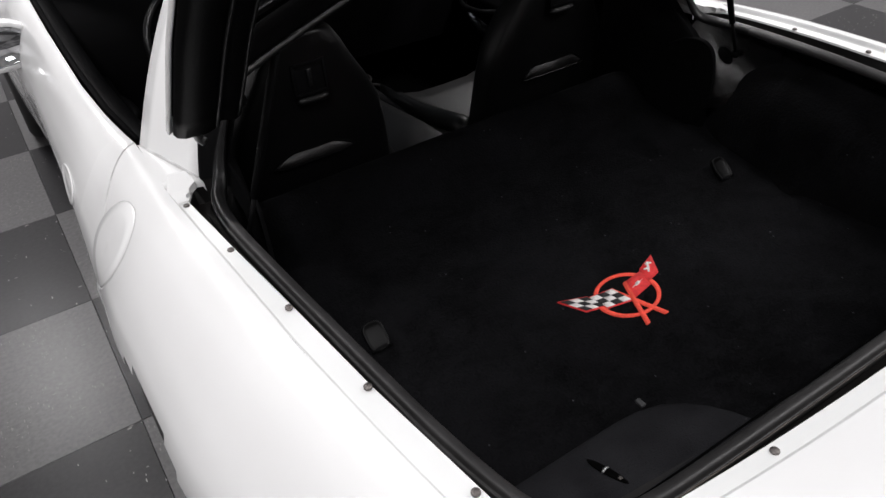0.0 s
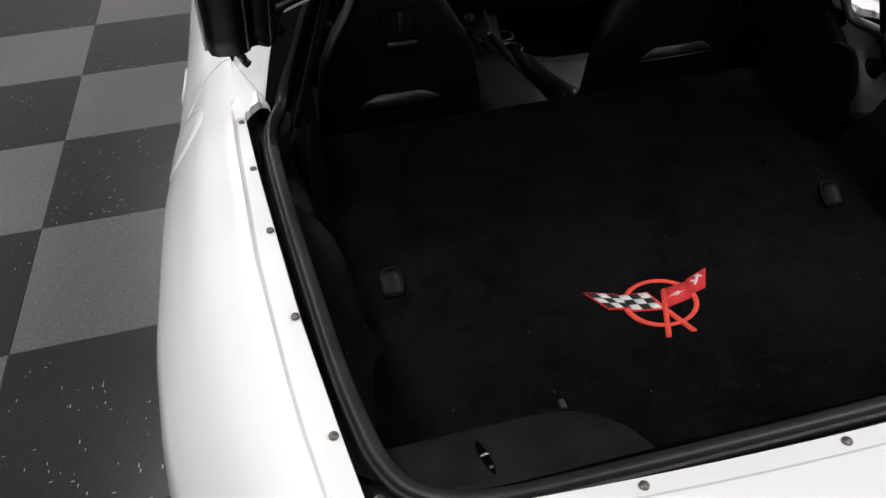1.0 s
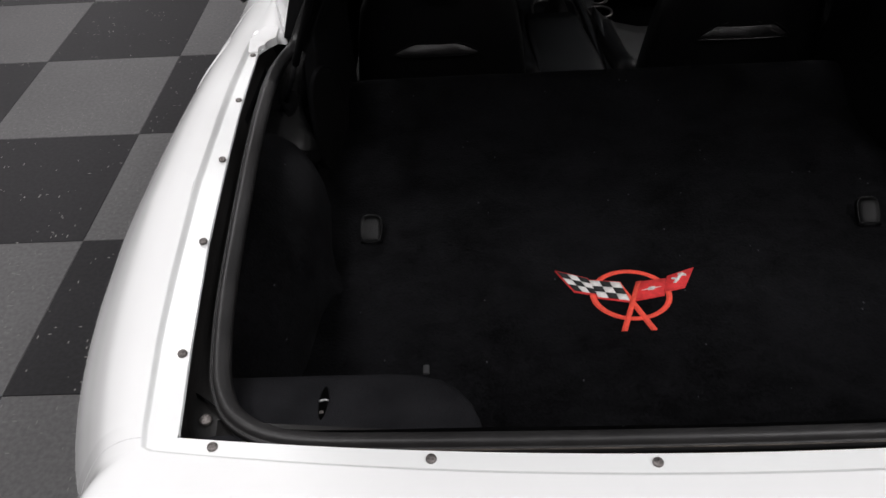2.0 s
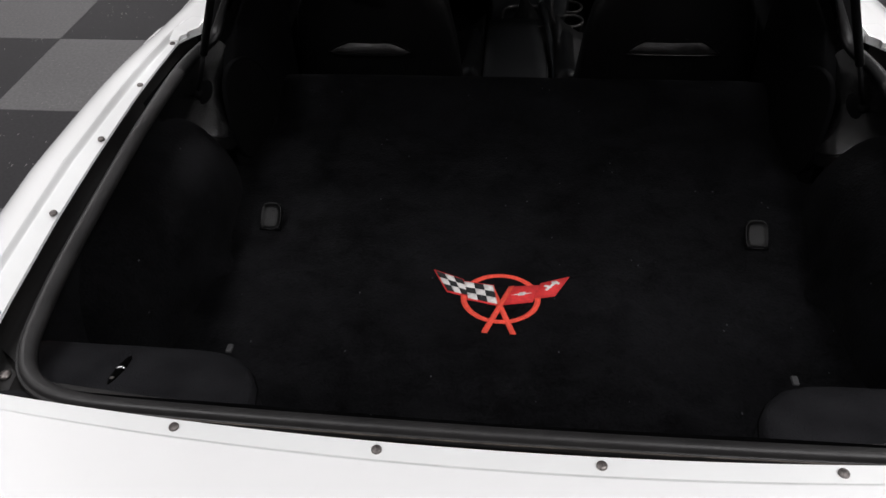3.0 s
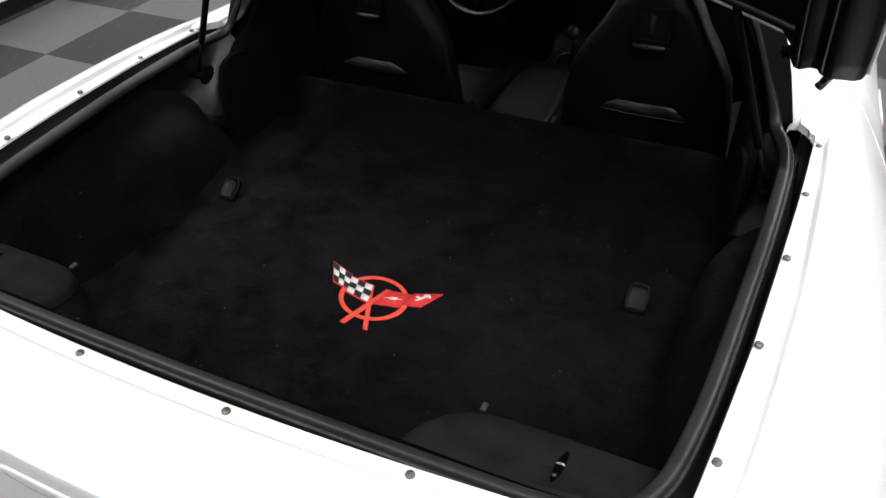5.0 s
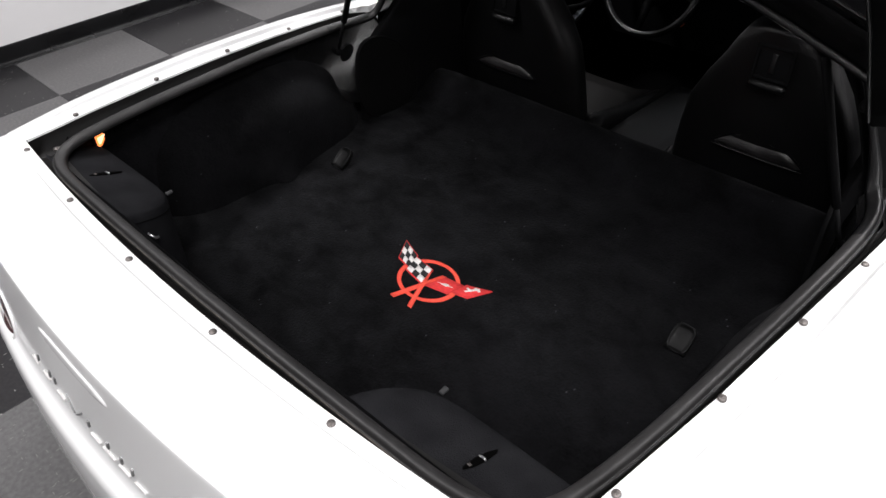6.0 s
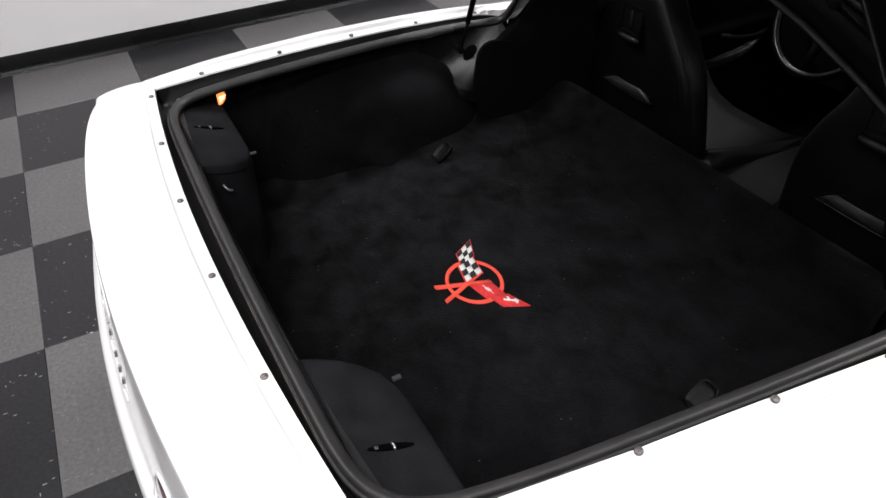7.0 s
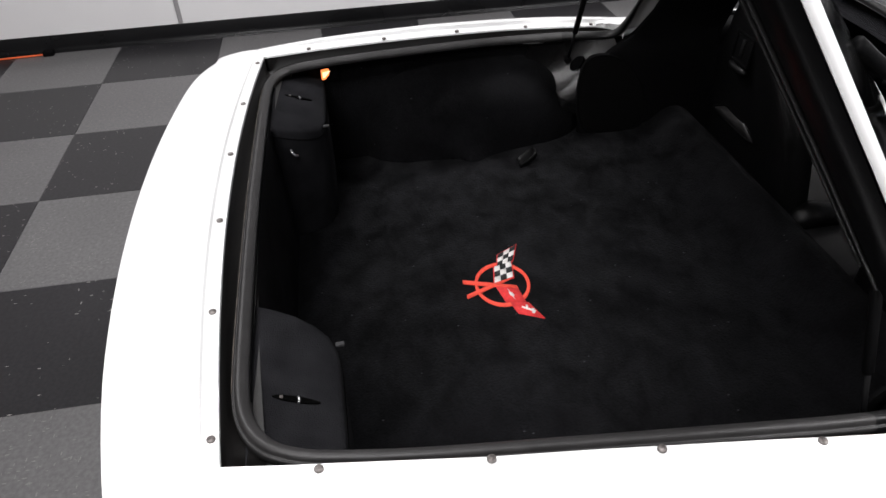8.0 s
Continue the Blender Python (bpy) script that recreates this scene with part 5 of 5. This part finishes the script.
def steering_wheel():
    m = Matrix.Translation((-0.365, 1.985, 0.72)) @ Matrix.Rotation(radians(66), 4, "X")
    loop = [m @ V((0.174 * math.cos(a), 0.174 * math.sin(a), 0)) for a in (2 * math.pi * k / 40 for k in range(40))]
    w = part("steering_wheel", tube(bmesh.new(), loop, 0.0135, 10, closed=True), TRIM_GLOSS, car, "black glossy steering wheel")
    for a in (-90, 20, 160):
        a = radians(a)
        part("spoke", tube(bmesh.new(), [m @ V((0.05 * math.cos(a), 0.05 * math.sin(a), -0.02)), m @ V((0.168 * math.cos(a), 0.168 * math.sin(a), 0))], [0.02, 0.009], 8), HATCH_TRIM, w)
    bm = bmesh.new()
    bmesh.ops.create_uvsphere(bm, u_segments=16, v_segments=10, radius=0.075, matrix=m @ Matrix.Translation((0, 0, -0.03)) @ Matrix.Diagonal((1, 1, 0.5, 1)))
    part("hub", bm, HATCH_TRIM, w)
    part("column", tube(bmesh.new(), [m @ V((0, 0, -0.03)), m @ V((0, 0, -0.3))], 0.04, 10), HATCH_TRIM, w)
    part("turn_stalk", tube(bmesh.new(), [m @ V((0.03, 0.0, -0.07)), m @ V((0.15, -0.03, -0.06))], 0.008, 8), PLASTIC, w)


steering_wheel()
rows = []
for y, z in ((2.10, 0.45), (2.08, 0.60), (2.10, 0.72), (2.14, 0.80), (2.22, 0.835), (2.45, 0.85), (2.62, 0.85)):
    rows.append([(0.72 * u, y + 0.05 * abs(u) ** 2, z + 0.02 * math.cos(u * 2.2)) for u in [-1 + 0.125 * k for k in range(17)]])
part("dashboard", grid(rows), MATT, car, "black dashboard")
part("belt_buckle_button", box(bmesh.new(), (-0.30, 2.06, 0.56), (-0.27, 2.085, 0.58), 0.004), ORANGE, car, "small orange button on the dashboard")


def door_panel(s):
    rows = []
    for y in (1.24, 1.5, 1.8, 2.1, 2.4):
        rows.append([(s * x, y, z) for x, z in ((0.74, 0.82), (0.735, 0.74), (0.72, 0.66), (0.66, 0.63), (0.655, 0.59), (0.72, 0.55), (0.73, 0.40), (0.72, 0.25))])
    p = part("door_panel", grid(rows), MATT, car, "black moulded inner door panel")
    part("pull_handle", tube(bmesh.new(), spline([(s * 0.66, 1.85, 0.60), (s * 0.64, 1.92, 0.585), (s * 0.64, 2.02, 0.575), (s * 0.66, 2.08, 0.58)], 4), 0.012, 8), HATCH_TRIM, p)
    mid = spline([(s * 0.722, 1.84, 0.478), (s * 0.712, 1.93, 0.466), (s * 0.706, 2.02, 0.474), (s * 0.702, 2.08, 0.500), (s * 0.700, 2.13, 0.545)], 5)
    rows = []
    for i, q in enumerate(mid):
        w = 0.026 * math.sin(math.pi * (0.12 + 0.76 * i / (len(mid) - 1))) ** 0.6
        r = 0.003 * noise.noise((i * 0.9, s, 0.3))
        rows.append([q + V((s * 0.012, -0.3 * w, -w)), q + V((s * r, -0.12 * w, -0.5 * w)), q + V((s * (r - 0.004), 0, 0)), q + V((s * (r + 0.002), 0.12 * w, 0.5 * w)), q + V((s * 0.014, 0.3 * w, w))])
    part("door_strip", grid(rows), CRINKLE, p, "glossy crinkled strip low on the door trim")


for s in (1, -1):
    door_panel(s)

# seat belt hanging beside each seat
for s in (1, -1):
    a = [(s * 0.60, 1.20, 0.93), (s * 0.585, 1.22, 0.80), (s * 0.60, 1.26, 0.62), (s * 0.61, 1.32, 0.42)]
    mid = spline(a, 5)
    part("seat_belt", grid([[p + V((0, -0.022, 0)), p + V((s * 0.002, 0, 0.0)), p + V((0, 0.022, 0))] for p in mid]), MATT, car, "black seat belt")

# closing plates: cabin floor, bulkhead under the carpet, undertray
bm = box(bmesh.new(), (-0.80, -0.14, 0.17), (0.80, 4.05, 0.21), 0.01)
part("undertray", bm, MATT, car)
for s in (1, -1):
    bm = box(bmesh.new(), (min(s * 0.72, s * 0.78), 1.0, 0.21), (max(s * 0.72, s * 0.78), 2.7, 0.36), 0.02)
    part("sill", bm, MATT, car)
part("bulkhead", box(bmesh.new(), (-0.74, 2.66, 0.2), (0.74, 2.69, 0.84)), MATT, car)
for s in (1, -1):
    part("arch_liner", box(bmesh.new(), (min(s * 0.735, s * 0.745), 0.05, 0.25), (max(s * 0.735, s * 0.745), 1.2, 0.80)), MATT, car)


def wheel(x, y, z, s):
    bm = bmesh.new()
    prof = [(0.225, -0.12), (0.29, -0.132), (0.318, -0.12), (z, -0.095), (z, 0.095), (0.318, 0.12), (0.29, 0.132), (0.225, 0.12)]
    rows = [[(x + o, y + r * math.cos(a), z + r * math.sin(a)) for r, o in prof] for a in (2 * math.pi * k / 40 for k in range(40))]
    w = part("wheel", grid(rows, bm, close_u=True), RUBBER, car, "black road tyre on an alloy rim")
    rows = [[(x + s * o, y + r * math.cos(a), z + r * math.sin(a)) for r, o in ((0.228, -0.1), (0.228, 0.11), (0.215, 0.115), (0.205, 0.08), (0.06, 0.06), (0.03, 0.085), (0.005, 0.088))] for a in (2 * math.pi * k / 40 for k in range(40))]
    part("rim", grid(rows, close_u=True), ALLOY, w, "silver alloy rim")


for wy, wz in WHEELS:
    for s in (1, -1):
        wheel(s * 0.80, wy, wz, s)

# ---- floor: vinyl tiles laid in a chequer, each a piece of its own ----
TILE, TILE_X, GX, GY = 0.608, 0.606, -1.572, -0.508
bm = box(bmesh.new(), (X0 - 0.15, Y0 - 0.15, -0.12), (X1 + 0.15, Y1 + 0.15, -0.004))
floor = tagged(part("floor", bm, GROUT, None, smooth=False), "waxed grey and charcoal chequered vinyl tile garage floor", "floor", kind="structure")


def tile_mesh(mat):
    g, h = 0.0006, TILE / 2
    bm = bmesh.new()
    rows = []
    for r, z in ((h - g, -0.005), (h - g, -0.0012), (h - g - 0.0012, 0.0), (0.0, 0.0)):
        w = r - (TILE - TILE_X) / 2
        rows.append([(-w, -r, z), (w, -r, z), (w, r, z), (-w, r, z)])
    grid(rows[:3], bm, close_v=True)
    bm.verts.ensure_lookup_table()
    bm.faces.new(bm.verts[8:12])
    bmesh.ops.recalc_face_normals(bm, faces=bm.faces)
    me = bpy.data.meshes.new("tile")
    bm.to_mesh(me)
    bm.free()
    me.materials.append(mat)
    return me


TILE_MESH = (tile_mesh(TILE_DARK), tile_mesh(TILE_LIGHT))
for i in range(-3, 10):
    for j in range(-6, 14):
        cx, cy = GX + TILE_X * (i + 0.5), GY + TILE * (j + 0.5)
        if not (X0 - 0.3 < cx < X1 + 0.3 and Y0 - 0.3 < cy < Y1 + 0.3):
            continue
        ob = new("tile", TILE_MESH[(i + j) % 2])
        ob.parent = floor
        ob.location = (cx, cy, 0.0)
        ob.rotation_euler = (0, 0, (i * 3 + j * 5) % 2 * math.pi)
